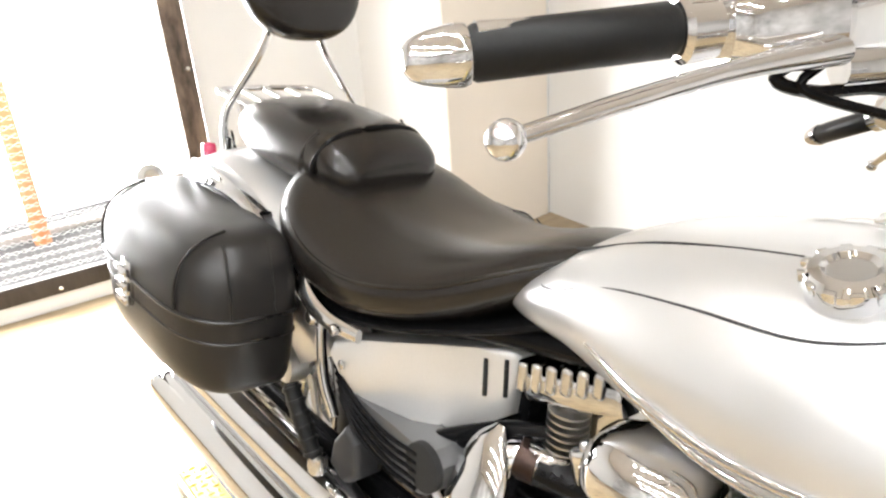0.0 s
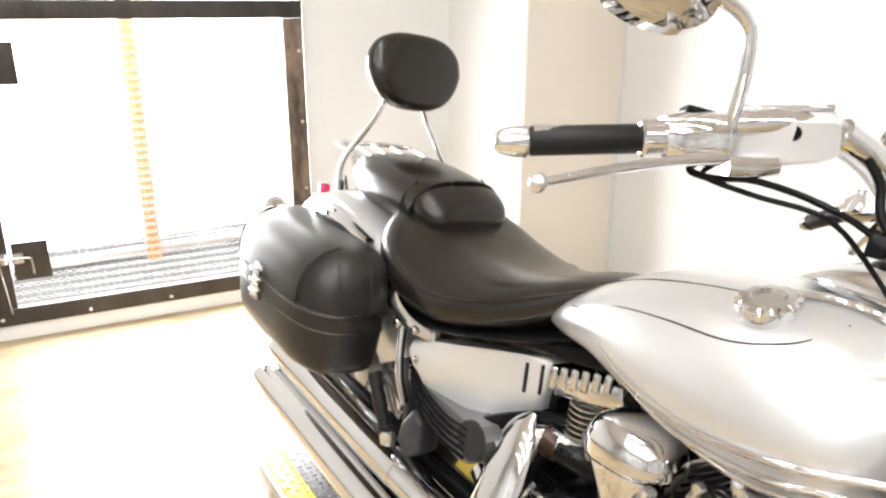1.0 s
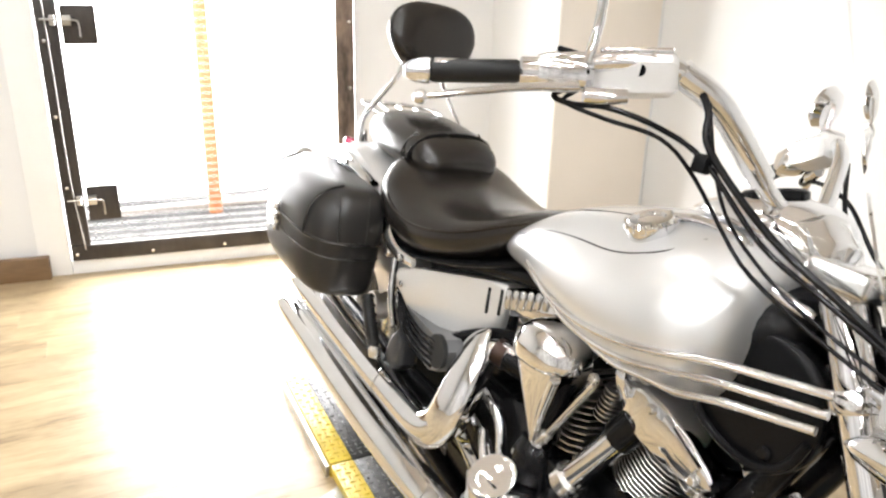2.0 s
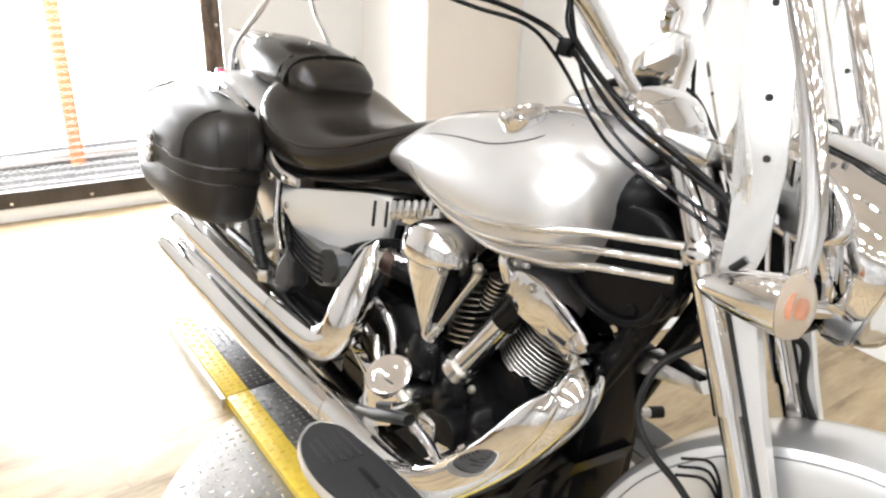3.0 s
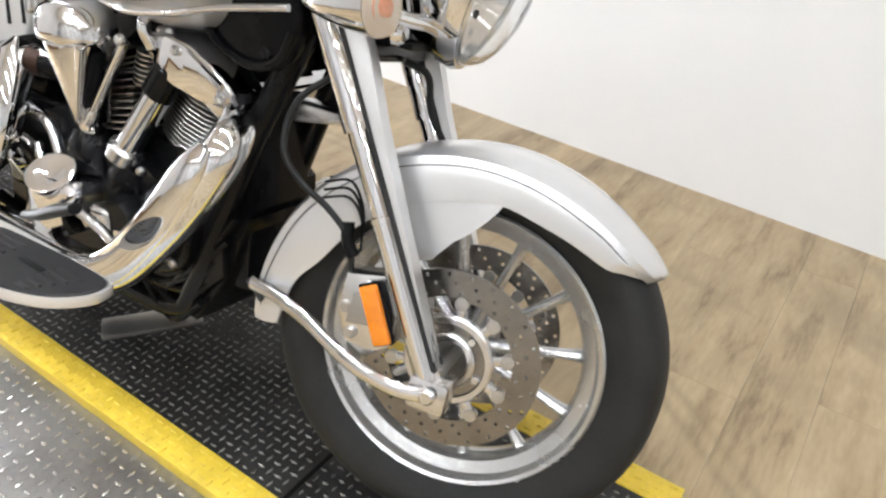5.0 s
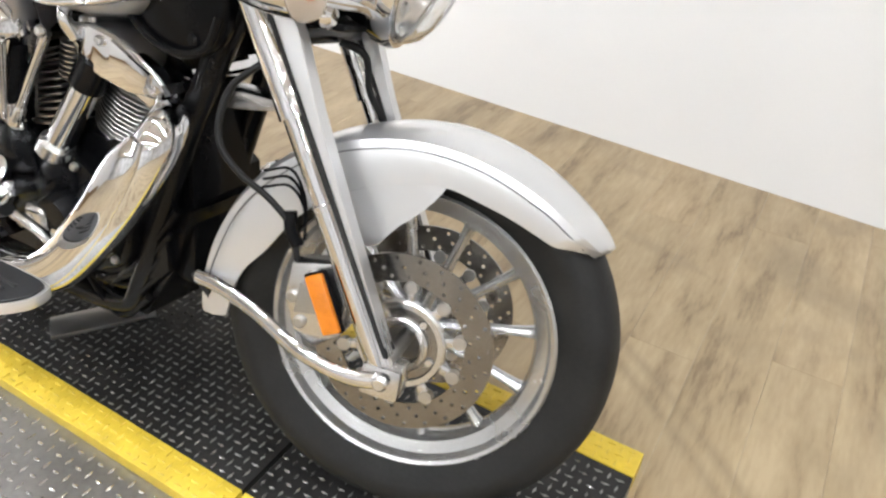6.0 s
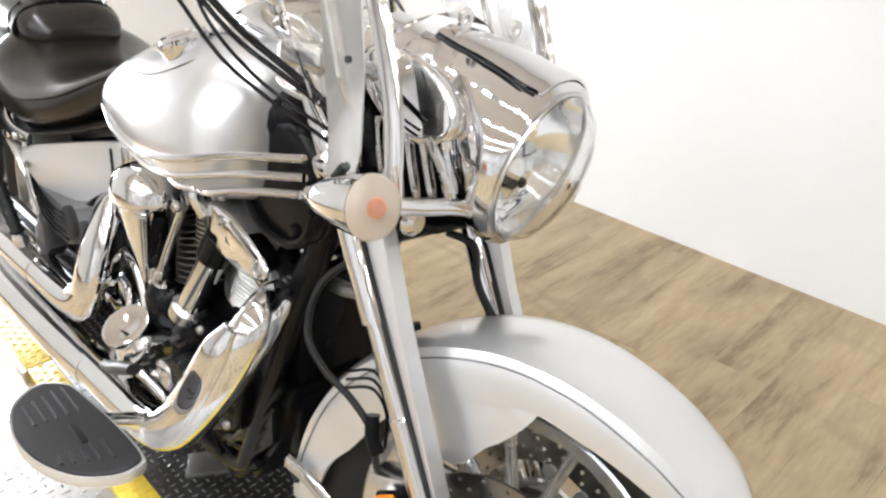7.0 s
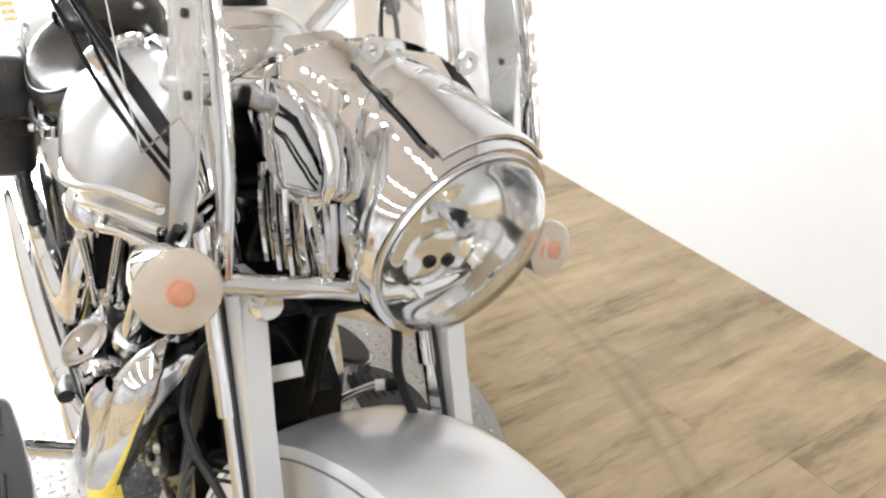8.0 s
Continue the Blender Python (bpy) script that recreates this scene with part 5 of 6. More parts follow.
# ---- exhaust
bp("front_exhaust_pipe", tube([(-0.415, -0.095, 0.575, 0.024), (-0.365, -0.150, 0.590, 0.030), (-0.352, -0.190, 0.560, 0.034), (-0.395, -0.208, 0.480, 0.037), (-0.470, -0.218, 0.385, 0.039), (-0.550, -0.222, 0.305, 0.039), (-0.630, -0.224, 0.265, 0.038), (-0.75, -0.226, 0.250, 0.037), (-0.95, -0.232, 0.247, 0.037)], n=20, per=6), CHROME, bike, "chrome front exhaust pipe")
bp("heat_shield", tube([(-0.352, -0.222, 0.580, 0.012), (-0.372, -0.238, 0.535, 0.026), (-0.430, -0.248, 0.440, 0.030), (-0.510, -0.252, 0.345, 0.031), (-0.575, -0.252, 0.292, 0.030), (-0.610, -0.250, 0.275, 0.020)], n=16, per=5, wide=0.45), CHROME, bike, "chrome heat shield")
bp("lower_muffler", tube([(-0.90, -0.234, 0.246, 0.036), (-1.05, -0.240, 0.246, 0.042), (-1.30, -0.250, 0.250, 0.046), (-1.70, -0.260, 0.260, 0.047), (-1.87, -0.264, 0.264, 0.046), (-1.885, -0.264, 0.264, 0.040)], n=24, per=4), CHROME, bike, "long chrome lower silencer")
bp("rear_exhaust_elbow", tube([(-0.835, -0.085, 0.540, 0.020), (-0.895, -0.112, 0.558, 0.022), (-0.945, -0.138, 0.552, 0.026), (-0.952, -0.163, 0.500, 0.031), (-0.950, -0.185, 0.431, 0.034), (-0.975, -0.200, 0.372, 0.036), (-1.045, -0.210, 0.336, 0.038), (-1.25, -0.218, 0.335, 0.041)], n=20, per=6), CHROME, bike, "chrome rear exhaust elbow")
bp("elbow_shield", tube([(-0.966, -0.140, 0.590, 0.008), (-0.966, -0.160, 0.556, 0.038), (-0.960, -0.184, 0.500, 0.049), (-0.957, -0.207, 0.430, 0.049), (-0.978, -0.219, 0.366, 0.044), (-1.042, -0.226, 0.330, 0.034), (-1.12, -0.229, 0.325, 0.012)], n=16, per=5, wide=0.4), CHROME, bike)
bp("exhaust_flange", tube([(-0.912, -0.119, 0.553), (-0.937, -0.131, 0.556)], 0.0285, 18, smooth=False), BRONZE, bike, "heat-tinted exhaust flange")
bp("exhaust_collar", tube([(-0.910, -0.118, 0.553), (-0.835, -0.085, 0.541)], 0.0275, 18, smooth=False), BLACK_CAST, bike)
bp("upper_muffler", tube([(-1.22, -0.218, 0.335, 0.041), (-1.40, -0.222, 0.338, 0.045), (-1.70, -0.230, 0.346, 0.047), (-1.85, -0.234, 0.350, 0.046), (-1.865, -0.234, 0.350, 0.040)], n=24, per=4), CHROME, bike, "long chrome upper silencer")

# ---- frame
for s in (-1, 1):
    w_ = 1.0 if s < 0 else 0.45
    bp("down_tube", tube([(-0.300, s * 0.050 * w_, 0.80), (-0.330, s * 0.085 * w_, 0.690), (-0.385, s * 0.100 * w_, 0.555), (-0.440, s * 0.105 * w_, 0.400), (-0.500, s * 0.105 * w_, 0.245), (-0.560, s * 0.105, 0.175), (-0.80, s * 0.105, 0.160), (-1.15, s * 0.105, 0.19)], 0.021, 14, 5), BLACK_CAST, bike, "black frame down tube")
    bp("seat_rail", tube([(-0.80, s * 0.095, 0.735), (-1.00, s * 0.115, 0.705), (-1.15, s * 0.135, 0.672), (-1.35, s * 0.140, 0.665), (-1.60, s * 0.130, 0.680)], 0.019, 12), BLACK, bike, "black frame rail")
    bp("swing_arm", tube([(-1.05, s * 0.14, 0.34), (-1.35, s * 0.15, 0.335), (-1.72, s * 0.15, 0.33)], 0.032, 14, wide=0.7), BLACK_CAST, bike, "black swing arm")
# black block added to keep the space behind the down tubes dark
bp("radiator_core", block((-0.435, -0.085, 0.27), (-0.390, 0.050, 0.60), 0.01, pose(0, 0, 0)), BLACK, bike, "black block added to fill the dark space behind the down tubes")
bp("engine_belly", loft([[(x, y, z) for x, z in ((-1.10, 0.16), (-1.10, 0.30), (-0.50, 0.30), (-0.44, 0.40), (-0.38, 0.42), (-0.42, 0.30), (-0.50, 0.17))] for y in (-0.10, 0.045)]), BLACK_CAST, bike)
bp("under_tank_frame", block((-0.95, -0.06, 0.66), (-0.36, 0.06, 0.78), 0.02), BLACK, bike)
bp("under_seat_box", block((-1.42, -0.085, 0.40), (-0.97, 0.085, 0.665), 0.02), BLACK, bike)
for k in range(5):
    bp("belly_line", tube([(-0.40 - 0.02 * k, -0.108, 0.42 - 0.05 * k), (-0.47 - 0.02 * k, -0.116, 0.32 - 0.04 * k), (-0.56 - 0.02 * k, -0.118, 0.22)], 0.008, 8), BLACK, bike)
tagged(part("steel_plate", block((-0.105, -0.034, 0.0), (0.105, 0.034, 0.010), 0.003, pose(-0.755, 0.042, 0.001, 0, 0, 55)), STEEL), "bare steel plate lying on the dark tread plate", "plate")
bp("horn_cover", prism([(-0.345, 0.60), (-0.225, 0.625), (-0.235, 0.64), (-0.335, 0.635)], -0.075, -0.03, 0.003), POLISHED, bike)


# ---- footboards and pegs
def footboard(s):
    out = [(-0.742, -0.375), (-0.735, -0.400), (-0.700, -0.434), (-0.645, -0.452), (-0.585, -0.455), (-0.525, -0.443), (-0.470, -0.414), (-0.440, -0.372), (-0.440, -0.338), (-0.462, -0.322), (-0.56, -0.325), (-0.66, -0.335), (-0.715, -0.345)]
    out = [tuple(q)[:2] for q in smooth_path([(x + 0.016, (y + 0.008) * -s) for x, y in out + out[:1]], 4)[:-1]]
    own = bmesh.new()
    z0, z1, c = 0.337, 0.352, (-0.585, s * 0.385)
    add_rings(own, [[(c[0] + (x - c[0]) * q, c[1] + (y - c[1]) * q, z) for x, y in out] for q, z in ((0.90, z0 - 0.006), (0.985, z0), (1.0, z0 + 0.006), (1.0, z1 - 0.002), (0.992, z1 + 0.003), (0.975, z1 + 0.003), (0.965, z1))])
    b = bp("footboard", own, SATIN, bike, "chrome-edged rider footboard")
    own = bmesh.new()
    add_rings(own, [[(c[0] + (x - c[0]) * q, c[1] + (y - c[1]) * q, z) for x, y in out] for q, z in ((0.945, 0.3525), (0.945, 0.3555), (0.935, 0.357))])
    bp("footboard_mat", own, MAT_RUB, b, "ribbed grey rubber mat")
    for k in range(5):
        y = s * (0.350 + 0.016 * k)
        bp("mat_rib", tube([(-0.690 + 0.006 * k, y, 0.3568), (-0.605, y, 0.3568)], 0.0034, 8, smooth=False), MAT_RUB, b)
        bp("mat_rib", tube([(-0.515, y, 0.3568), (-0.462 - 0.007 * k, y, 0.3568)], 0.0034, 8, smooth=False), MAT_RUB, b)
    bp("mat_emblem", block((-0.577, min(s * .366, s * .376), 0.357), (-0.522, max(s * .366, s * .376), 0.3595), 0.001), RUBBER, b)
    bp("footboard_bracket", tube([(-0.60, s * 0.33, 0.333), (-0.60, s * 0.22, 0.29), (-0.60, s * 0.11, 0.25)], 0.014, 10), CHROME, b)
    return b


footboard(-1)
low_side = footboard(1)
for q in [low_side] + list(low_side.children):
    q.data.transform(Matrix.Translation((0.06, -0.12, -0.05)))
for s in (-1, 1):
    pg = bp("passenger_peg", tube([(-1.315, s * 0.262, 0.525, 0.013), (-1.284, s * 0.258, 0.470, 0.014), (-1.252, s * 0.252, 0.415, 0.012)], n=14, smooth=True), RUBBER, bike, "folded black passenger peg")
    for k in range(6):
        t = k / 6 + 0.06
        bp("peg_rib", lathe([(0.0155, -0.003), (0.0165, 0), (0.0155, 0.003)], along((-1.315 + 0.063 * t, s * (0.262 - 0.010 * t), 0.525 - 0.11 * t), (-1.247, s * 0.251, 0.405)), 14), RUBBER, pg)
    bp("peg_joint", lathe([(0.001, -0.02), (0.014, -0.014), (0.017, 0), (0.014, 0.014), (0.001, 0.02)], Matrix.Translation((-1.249, s * 0.250, 0.410)), 16), POLISHED, pg)
    bp("peg_bracket", prism([(-1.275, 0.385), (-1.265, 0.43), (-1.23, 0.475), (-1.195, 0.46), (-1.19, 0.40), (-1.23, 0.365)], s * 0.165, s * 0.215, 0.012, 3), SILVER_D, pg)
SHIFT = Matrix.Translation((0.084, -0.116, 0.0))


def shifted(name, bm, material, label=""):
    bm.transform(SHIFT)
    return bp(name, bm, material, bike, label)


shifted("shift_rubber", tube([(-0.560, 0.335, 0.388), (-0.550, 0.358, 0.390)], 0.012, 12, smooth=False), RUBBER)
shifted("shift_collar", tube([(-0.567, 0.318, 0.3865), (-0.561, 0.333, 0.388)], 0.0095, 12, smooth=False), LAMP_FACE)
shifted("shift_lever", tube([(-0.566, 0.32, 0.386), (-0.575, 0.29, 0.375), (-0.59, 0.24, 0.35), (-0.62, 0.22, 0.34)], 0.008, 10), CHROME, "chrome shift lever")
hp_o = [(-0.70, 0.175), (-0.64, 0.185), (-0.60, 0.215), (-0.595, 0.245), (-0.62, 0.262), (-0.68, 0.262), (-0.74, 0.245), (-0.76, 0.205)]
hp_o = [tuple(q)[:2] for q in smooth_path(hp_o + hp_o[:1], 4)[:-1]]
heel = bp("heel_plate", loft([[(x, y, z) for x, y in hp_o] for z in (0.330, 0.354)]), CHROME, bike, "chrome-edged heel shift plate")
bp("heel_plate_mat", loft([[(-0.675 + (x + 0.675) * q, 0.222 + (y - 0.222) * q, z) for x, y in hp_o] for q, z in ((0.93, 0.3545), (0.93, 0.358), (0.90, 0.360))]), MAT_RUB, heel)
bp("side_stand", tube([(-0.75, 0.12, 0.19), (-0.72, 0.22, 0.12), (-0.70, 0.30, 0.045)], 0.012, 10), BLACK_CAST, bike, "black side stand, lowered")

# ---- side covers
for s in (-1, 1):
    up = [(-1.258, 0.595), (-1.250, 0.618), (-1.209, 0.630), (-1.157, 0.641), (-1.087, 0.657), (-1.040, 0.667), (-0.998, 0.676), (-0.984, 0.668), (-0.990, 0.578), (-1.030, 0.548), (-1.063, 0.524), (-1.102, 0.506), (-1.134, 0.512), (-1.169, 0.513), (-1.209, 0.537), (-1.243, 0.565)]
    own = prism(up, min(s * 0.165, s * 0.228), max(s * 0.165, s * 0.228), 0.014, 4)
    for v in own.verts:
        v.co.y -= s * 0.49 * (v.co.x + 1.25)
    sc = bp("side_cover", own, SATIN, bike, "satin silver side cover")
    low = [(-1.283, 0.583), (-1.262, 0.555), (-1.20, 0.537), (-1.123, 0.525), (-1.06, 0.534), (-1.025, 0.540), (-1.008, 0.520), (-1.012, 0.488), (-1.035, 0.462), (-1.07, 0.450), (-1.15, 0.456), (-1.22, 0.482), (-1.275, 0.520)]
    lo_ = bp("side_cover_lower", prism(low, s * 0.145, s * 0.208, 0.012, 3), GREY_RIB, sc, "ribbed grey lower cover")
    for k in range(5):
        bp("cover_rib", tube([(-1.272 + 0.004 * k, s * 0.207, 0.562 - 0.012 * k), (-1.20, s * 0.212, 0.533 - 0.013 * k), (-1.12, s * 0.212, 0.518 - 0.013 * k), (-1.05, s * 0.210, 0.524 - 0.014 * k)], 0.0034, 8), BLACK, lo_)
    # dark disc on the surface stands for the shade in the hole
    bp("cover_hole", lathe([(0.036, 0), (0.036, 0.0105), (0.034, 0.0115), (0.001, 0.0115)], along((-1.040, s * 0.200, 0.508), (-1.040, s * 0.4, 0.508)), 24), SLIT, lo_)
    bp("cover_bolt", bolt((-1.232, s * 0.220, 0.583), (0, s, 0), 0.008, 0.004), POLISHED, sc)
    # dark rods on the surface stand for the shade in the slots
    for x, dz in ((-1.026, 0.0), (-0.999, 0.006)):
        y_ = s * (0.2285 - 0.49 * (x + 1.25))
        bp("cover_slot", tube([(x - 0.001, y_, 0.655 + dz), (x + 0.002, y_, 0.600 + dz)], 0.0034, 8, smooth=False), SLIT, sc)
    bp("cover_scoop", tube([(-1.09, s * 0.160, 0.505, 0.014), (-1.02, s * 0.150, 0.548, 0.016), (-0.96, s * 0.125, 0.580, 0.014), (-0.90, s * 0.105, 0.600, 0.010)], n=12, wide=0.8), BLACK, sc)
    hg = bp("seat_hinge", tube([(-1.375, s * 0.205, 0.705, 0.011), (-1.325, s * 0.228, 0.668, 0.018), (-1.26, s * 0.232, 0.650, 0.015), (-1.185, s * 0.222, 0.648, 0.011)], n=12, wide=0.6), CHROME, bike, "chrome bag bracket")
    bp("hinge_bolt", bolt((-1.305, s * 0.226, 0.636), (0, s, 0), 0.014, 0.012), CHROME, hg)
    bp("hinge_bolt", bolt((-1.225, s * 0.236, 0.648), (0, s, 0), 0.009, 0.010), CHROME, hg)
    bp("bag_rail", tube([(-1.36, s * 0.175, 0.70), (-1.345, s * 0.190, 0.64), (-1.33, s * 0.195, 0.52), (-1.30, s * 0.19, 0.45)], 0.009, 10), CHROME, hg)

# ---- seats
seat_rows = [(-0.850, 0.838, 0.858, 0.030), (-0.88, 0.815, 0.862, 0.062), (-0.95, 0.765, 0.848, 0.100), (-1.03, 0.715, 0.822, 0.138), (-1.12, 0.678, 0.800, 0.172), (-1.22, 0.655, 0.798, 0.194), (-1.32, 0.655, 0.815, 0.198),
             (-1.40, 0.668, 0.842, 0.188), (-1.455, 0.690, 0.855, 0.165), (-1.49, 0.725, 0.845, 0.130), (-1.50, 0.75, 0.82, 0.08)]
seat = upper("rider_seat", body(seat_rows, 4, low=0.5, e=2.6), LEATHER, bike, "black leather rider seat", 60)


def seat_edge(x, f, out=0.001):
    for a, b in zip(seat_rows[:-1], seat_rows[1:]):
        if b[0] <= x <= a[0]:
            t = (x - a[0]) / (b[0] - a[0])
            zb, zt, hw = [a[i] + t * (b[i] - a[i]) for i in (1, 2, 3)]
            zc = zb + (zt - zb) * 0.5
            z = zc + f * (zt - zc)
            return (x, hw * max(0.0, 1 - abs(f) ** 2.0) ** (1 / 2.6) + out, z)


for s in (-1, 1):
    pts = [seat_edge(x, f) for x, f in ((-0.90, 0.4), (-0.98, 0.3), (-1.08, 0.22), (-1.20, 0.20), (-1.32, 0.25), (-1.42, 0.35))]
    upper("seat_piping", tube([(x, s * y, z) for x, y, z in pts], 0.003, 8), LEATHER, seat)
upper("seat_base", body([(-0.90, 0.74, 0.78, 0.08), (-1.02, 0.700, 0.73, 0.120), (-1.15, 0.664, 0.70, 0.165), (-1.30, 0.640, 0.68, 0.178), (-1.45, 0.67, 0.71, 0.15)], 3), BLACK, seat, "", 60)
pil_rows = [(-1.352, 0.815, 0.850, 0.068), (-1.366, 0.802, 0.872, 0.094), (-1.395, 0.796, 0.893, 0.108), (-1.44, 0.792, 0.908, 0.113), (-1.53, 0.790, 0.919, 0.116), (-1.62, 0.794, 0.923, 0.114), (-1.70, 0.800, 0.920, 0.106), (-1.765, 0.812, 0.908, 0.090), (-1.792, 0.835, 0.888, 0.06)]
pil = upper("passenger_seat", body(pil_rows, 4, low=0.55, e=3.0), LEATHER, bike, "black leather passenger pillion", 60)
upper("pillion_piping", tube([(-1.437, -0.110, 0.806), (-1.428, -0.113, 0.855), (-1.420, -0.076, 0.893), (-1.418, 0, 0.904), (-1.420, 0.076, 0.893), (-1.428, 0.113, 0.855), (-1.437, 0.110, 0.806)], 0.0055, 8), BLACK, pil)
for s in (-1, 1):
    upper("pillion_seam", tube([(-1.47, s * 0.116, 0.808), (-1.465, s * 0.115, 0.865), (-1.458, s * 0.085, 0.903)], 0.002, 6), LEATHER, pil)
upper("pillion_base", body([(-1.40, 0.76, 0.80, 0.095), (-1.60, 0.77, 0.80, 0.095), (-1.72, 0.78, 0.81, 0.06)], 3), BLACK, pil, "", 60)

# ---- rear fender and tail
rf_ = fender([(150, 0.425, 0.140, 0.13), (130, 0.462, 0.156, 0.15), (110, 0.486, 0.165, 0.15), (88, 0.490, 0.166, 0.15), (65, 0.478, 0.158, 0.14), (40, 0.450, 0.135, 0.12), (18, 0.428, 0.115, 0.09), (5, 0.425, 0.09, 0.06)], 0, 0.33)
rf_.transform(Matrix.Translation((-1.715, 0, 0)) @ Matrix.Diagonal((-1, 1, 1, 1)))
upper("rear_fender", rf_, SILVER, bike, "silver painted rear fender")
for s in (-1, 1):
    upper("fender_rail", tube([(-1.36, s * 0.178, 0.655, 0.010), (-1.42, s * 0.182, 0.710, 0.015), (-1.52, s * 0.183, 0.755, 0.017), (-1.66, s * 0.178, 0.785, 0.016), (-1.82, s * 0.165, 0.785, 0.012)], n=12, wide=0.5), CHROME, bike, "chrome fender rail")
    ts = upper("rear_signal", lathe([(0.002, 0), (0.020, 0.02), (0.030, 0.05), (0.031, 0.062), (0.001, 0.066)], along((-1.98, s * 0.185, 0.715), (-2.045, s * 0.190, 0.710)), 22), CHROME, bike, "chrome rear turn signal")
    upper("signal_stem", tube([(-1.99, s * 0.10, 0.715), (-2.00, s * 0.185, 0.715)], 0.008, 10, smooth=False), CHROME, ts)
upper("tail_light", lathe([(0.045, 0), (0.045, 0.03), (0.035, 0.045), (0.001, 0.05)], along((-2.12, 0, 0.66), (-2.20, 0, 0.66)), 24), ROPE_RED, bike, "red tail light")
upper("tail_marker", block((-1.985, -0.090, 0.735), (-1.955, -0.062, 0.790), 0.009), ROPE_RED, bike)

# ---- backrest with luggage rack
by = 0.045
BX = Matrix.Translation((0.075, 0, 0))


def bx(name, bm, material, parent=bike, label="", sharp=38):
    bm.transform(BX)
    return part(name, bm, material, parent, label, sharp)


br = bx("backrest", tube([(-1.915, by - 0.165, 0.715), (-1.952, by - 0.166, 0.800), (-1.953, by - 0.160, 0.865), (-1.947, by - 0.128, 0.920), (-1.937, by - 0.075, 1.015), (-1.950, by - 0.050, 1.140), (-1.954, by, 1.155), (-1.950, by + 0.045, 1.140), (-1.937, by + 0.058, 1.015), (-1.947, by + 0.120, 0.920), (-1.953, by + 0.160, 0.865), (-1.952, by + 0.166, 0.800), (-1.915, by + 0.165, 0.715)], 0.0085, 12, 5, wide=0.9), CHROME, bike, "chrome sissy bar with padded backrest")
pad_m = Matrix.Translation((-1.915, by + 0.000, 1.116)) @ pose(0, 0, 0, 0, 76, 0) @ Matrix.Diagonal((1.07, 1.0, 1.0, 1.0))


def pad_ring(k, h, dn=0.0):
    out = []
    for i in range(36):
        w = 2 * math.pi * i / 36
        c, s_ = math.cos(w), math.sin(w)
        x = 0.094 * k * math.copysign(abs(c) ** (2 / 2.7), c)
        y = (0.138 - 0.30 * max(0, x) ) * k * math.copysign(abs(s_) ** (2 / 2.7), s_)
        out.append((x, y, h))
    return out


own = loft([pad_ring(0.86, -0.028), pad_ring(0.97, -0.022), pad_ring(1.0, -0.006), pad_ring(0.985, 0.010), pad_ring(0.93, 0.021), pad_ring(0.80, 0.027), pad_ring(0.4, 0.031), pad_ring(0.05, 0.032)])
own.transform(pad_m)
bx("backrest_pad", own, LEATHER, br, "black leather backrest pad", 60)
own = loft([pad_ring(0.90, -0.0285), pad_ring(0.92, -0.034), pad_ring(0.80, -0.038)])
own.transform(pad_m)
bx("backrest_shell", own, CHROME, br)
for s in (-1, 1):
    pl = bx("side_plate", prism([(-1.960, 0.690), (-1.885, 0.690), (-1.890, 0.740), (-1.915, 0.800), (-1.928, 0.830), (-1.960, 0.830), (-1.968, 0.760)], by + s * 0.160 - 0.004, by + s * 0.160 + 0.004, 0.003), CHROME, br)
    bx("plate_slot", block((-1.942, by + s * 0.165 - 0.003, 0.760), (-1.926, by + s * 0.165 + 0.003, 0.815), 0.002), BLACK, pl)
rk = bx("luggage_rack", tube([(-1.89, by - 0.105, 0.875), (-2.04, by - 0.120, 0.890), (-2.09, by - 0.110, 0.893), (-2.11, by, 0.894), (-2.09, by + 0.110, 0.893), (-2.04, by + 0.120, 0.890), (-1.89, by + 0.105, 0.875)], 0.007, 10), CHROME, br, "chrome luggage rack")
for y in (-0.06, 0.0, 0.06):
    bx("rack_rail", tube([(-1.89, by + y, 0.872), (-2.10, by + y, 0.893)], 0.006, 8, smooth=False), CHROME, rk)
bx("rack_cross", tube([(-1.93, by - 0.11, 0.878), (-1.93, by + 0.11, 0.878)], 0.006, 8, smooth=False), CHROME, rk)
bx("rack_stay", tube([(-1.99, by - 0.115, 0.882), (-1.90, by - 0.13, 0.800), (-1.86, by - 0.137, 0.775)], 0.008, 8), CHROME, rk)


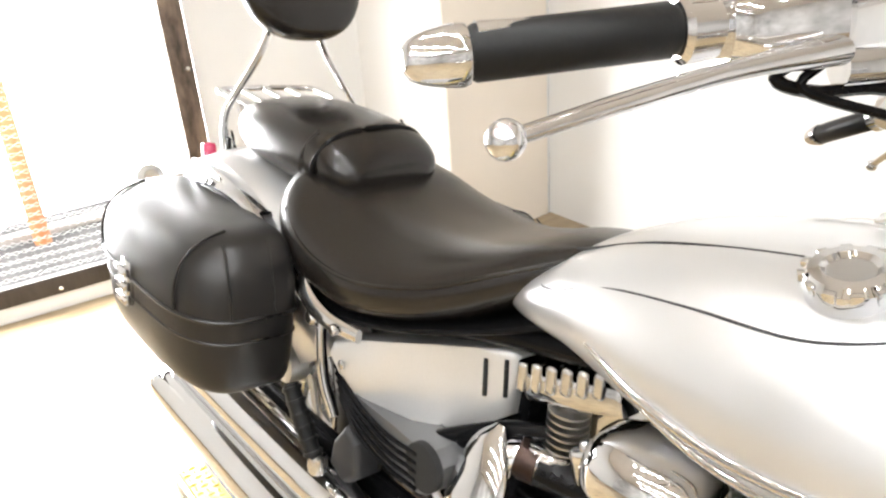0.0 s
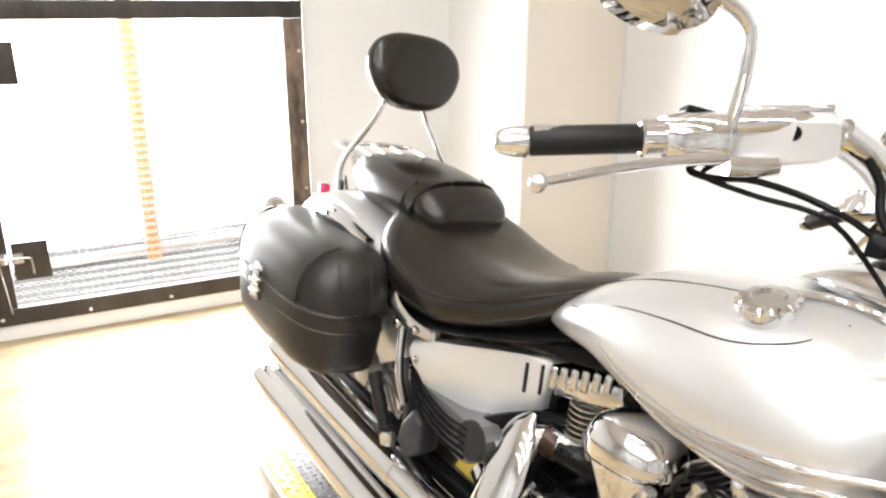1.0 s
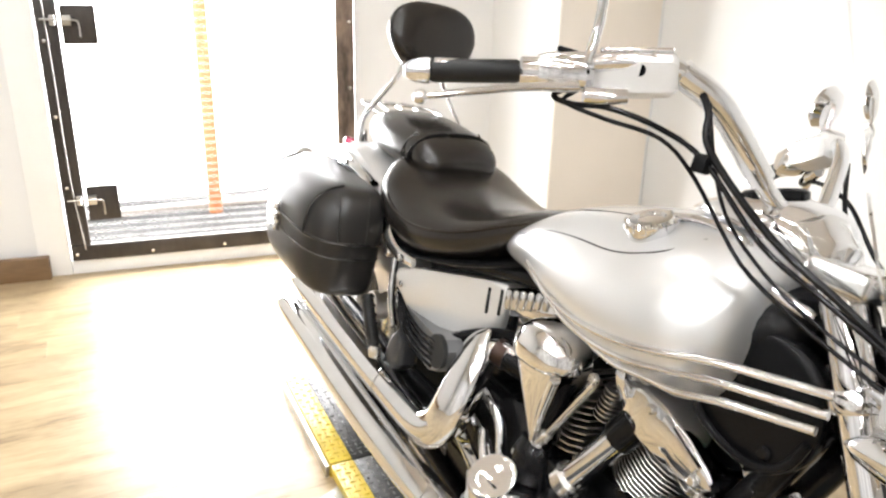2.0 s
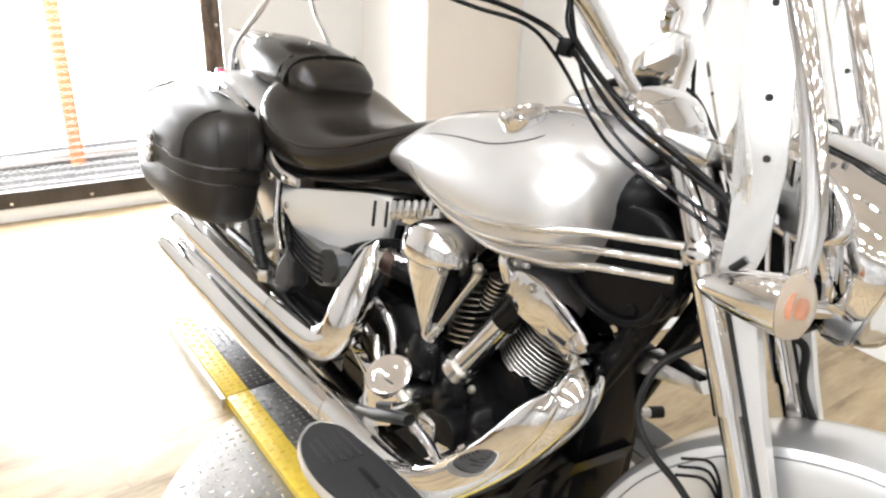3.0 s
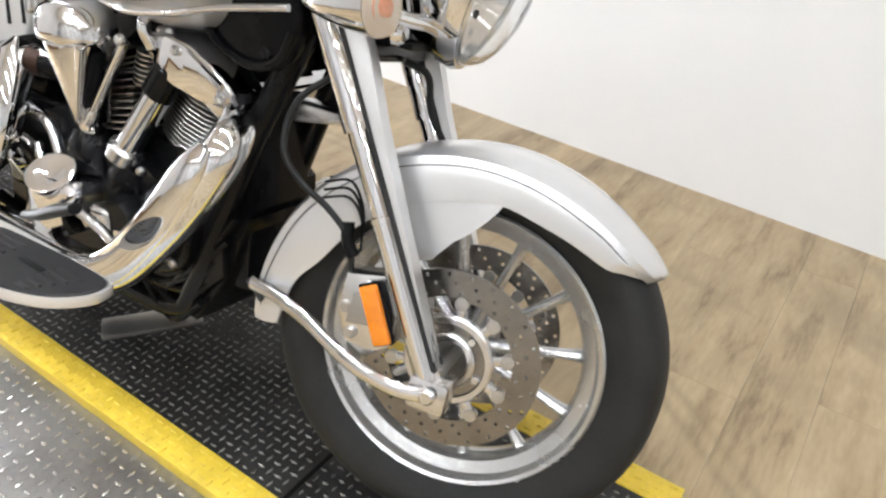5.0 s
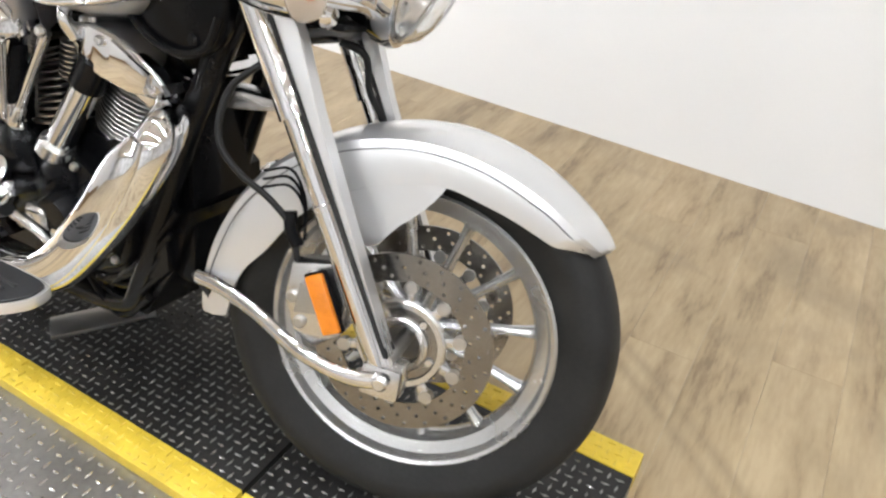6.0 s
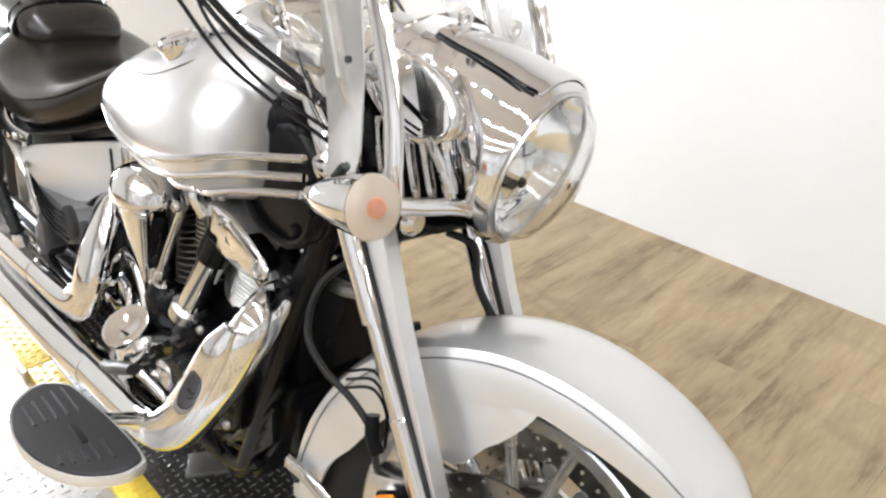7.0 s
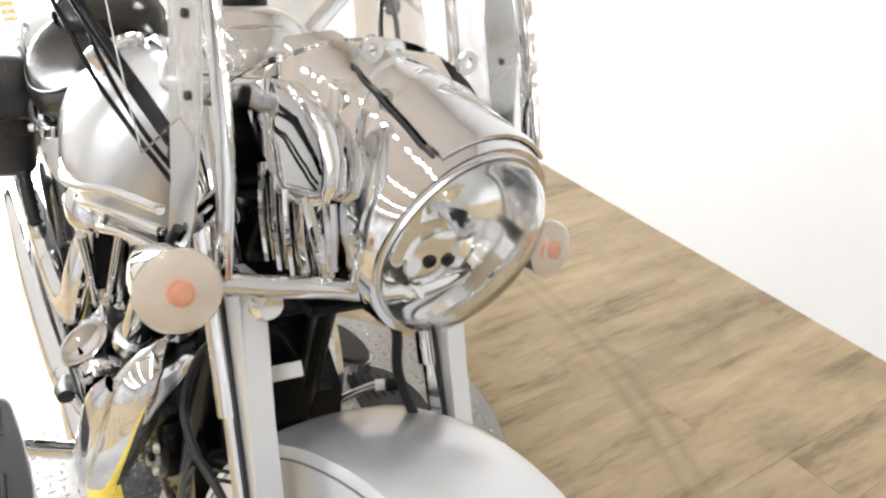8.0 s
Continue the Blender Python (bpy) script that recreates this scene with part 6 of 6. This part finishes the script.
# ---- saddlebags
def saddlebag(s):
    X, D = -1.612, (0.0 if s < 0 else -0.045)
    #       height, half length, inner y, outer y
    rows = [(0.487, 0.200, 0.250, 0.362), (0.493, 0.228, 0.238, 0.380), (0.507, 0.246, 0.229, 0.394), (0.534, 0.256, 0.225, 0.402), (0.572, 0.262, 0.223, 0.405), (0.610, 0.265, 0.222, 0.406), (0.632, 0.266, 0.222, 0.406)]
    lid = [(0.6325, 0.270, 0.220, 0.409), (0.645, 0.270, 0.220, 0.409), (0.675, 0.268, 0.220, 0.407), (0.707, 0.261, 0.221, 0.398), (0.730, 0.249, 0.223, 0.380), (0.745, 0.230, 0.227, 0.356), (0.754, 0.196, 0.236, 0.330), (0.757, 0.12, 0.26, 0.30)]
    rows, lid = [[(q[0] + D, *q[1:]) for q in r] for r in (rows, lid)]

    def ring(z, hx, yi, yo, n=52):
        """Square towards the wheel, rounded towards the outside."""
        out = []
        for k in range(n):
            w = 2 * math.pi * k / n
            c, v = math.cos(w), math.sin(w)
            e = 3.3 if v > 0 else 7.0
            yc = yi + (yo - yi) * 0.38
            hy = (yo - yc) if v > 0 else (yc - yi)
            out.append((X + hx * math.copysign(abs(c) ** (2 / e), c), s * (yc + hy * math.copysign(abs(v) ** (2 / e), v)), z))
        return out

    def shell(rows_):
        return loft([ring(*[float(v) for v in q]) for q in smooth_path(rows_, 4)])
    bag = bp("saddlebag", shell(rows), BAG_SKIN, bike, "hard black leather-covered saddlebag, closed", 60)
    bp("bag_lid", shell(lid), BAG_SKIN, bag, "", 60)
    for z, hx, yi, yo, r in ((0.635, 0.2705, 0.220, 0.4095, 0.0040), (0.596, 0.2645, 0.222, 0.4055, 0.0026)):
        bp("bag_bead", tube(ring(z + D, hx, yi, yo, 72), r, 6, smooth=False, closed=True), BAG_SKIN, bag)
    for x in (X + 0.185, X - 0.185):
        pts = [(x, s * yo, z + D) for z, yo in ((0.640, 0.401), (0.675, 0.399), (0.707, 0.390), (0.730, 0.372), (0.745, 0.348), (0.754, 0.315))]
        bp("lid_seam", tube(pts, 0.0025, 6), BAG_SKIN, bag)
    for y in (0.275, 0.345):
        bp("lid_seam", tube([(X + 0.2695, s * y, 0.640 + D), (X + 0.267, s * y, 0.675 + D), (X + 0.260, s * y, 0.707 + D), (X + 0.248, s * (y - 0.003), 0.730 + D), (X + 0.229, s * (y - 0.006), 0.745 + D)], 0.0022, 6), BAG_SKIN, bag)
    lt = bp("bag_latch", block((-0.020, -0.006, -0.040), (0.020, 0.010, 0.040), 0.004, Matrix.Translation((-1.625, s * 0.407, 0.622 + D)) @ pose(0, 0, 0, -8 * s, 0, 180 if s < 0 else 0)), CHROME, bag, "chrome bag latch")
    for z in (0.594, 0.620, 0.645):
        bp("latch_bar", block((-1.651, s * 0.418 - 0.006, z - 0.008 + D), (-1.599, s * 0.418 + 0.006, z + 0.008 + D), 0.004), CHROME, lt)
    bp("lid_hinge", tube([(-1.50, s * 0.215, 0.745 + D), (-1.60, s * 0.222, 0.765 + D), (-1.72, s * 0.222, 0.763 + D), (-1.80, s * 0.21, 0.742 + D)], 0.012, 10, wide=1.5), CHROME, bag, "chrome lid hinge bracket")
    return bag


saddlebag(-1)
saddlebag(1)

# ---- floor planks
random.seed(5)
PW, PL = 0.152, 1.22
made = {}


def plank(x0, x1, y0, y1):
    key = (round(x1 - x0, 3), round(y1 - y0, 3))
    if key not in made:
        bm = block((0, 0, -0.010), (key[0] - 0.0003, key[1] - 0.0003, 0), 0.0005, seg=1)
        me = bpy.data.meshes.new("plank")
        bm.to_mesh(me)
        bm.free()
        me.materials.append(WOOD)
        made[key] = me
    ob = new("plank", made[key])
    ob.parent = floor
    ob.location = (x0, y0, FZ)


i = 0
x = -3.42
while x < 2.6:
    y = -3.0 + ((i * 0.457) % 1.0) * -PL
    while y < 1.80:
        a, b = max(y, -3.0), min(y + PL, 1.84)
        if b - a > 0.05:
            plank(x, x + PW, round(a, 3), round(b, 3))
        y += PL
    x += PW
    i += 1
rest = block((x, Y1, FZ - 0.011), (X1, 1.84, FZ), 0)
rest = block((-4.6, Y1, FZ - 0.011), (x - 0.0005, -3.0005, FZ), 0, bm=rest)
o = part("floor_far_planks", rest, WOOD, floor)
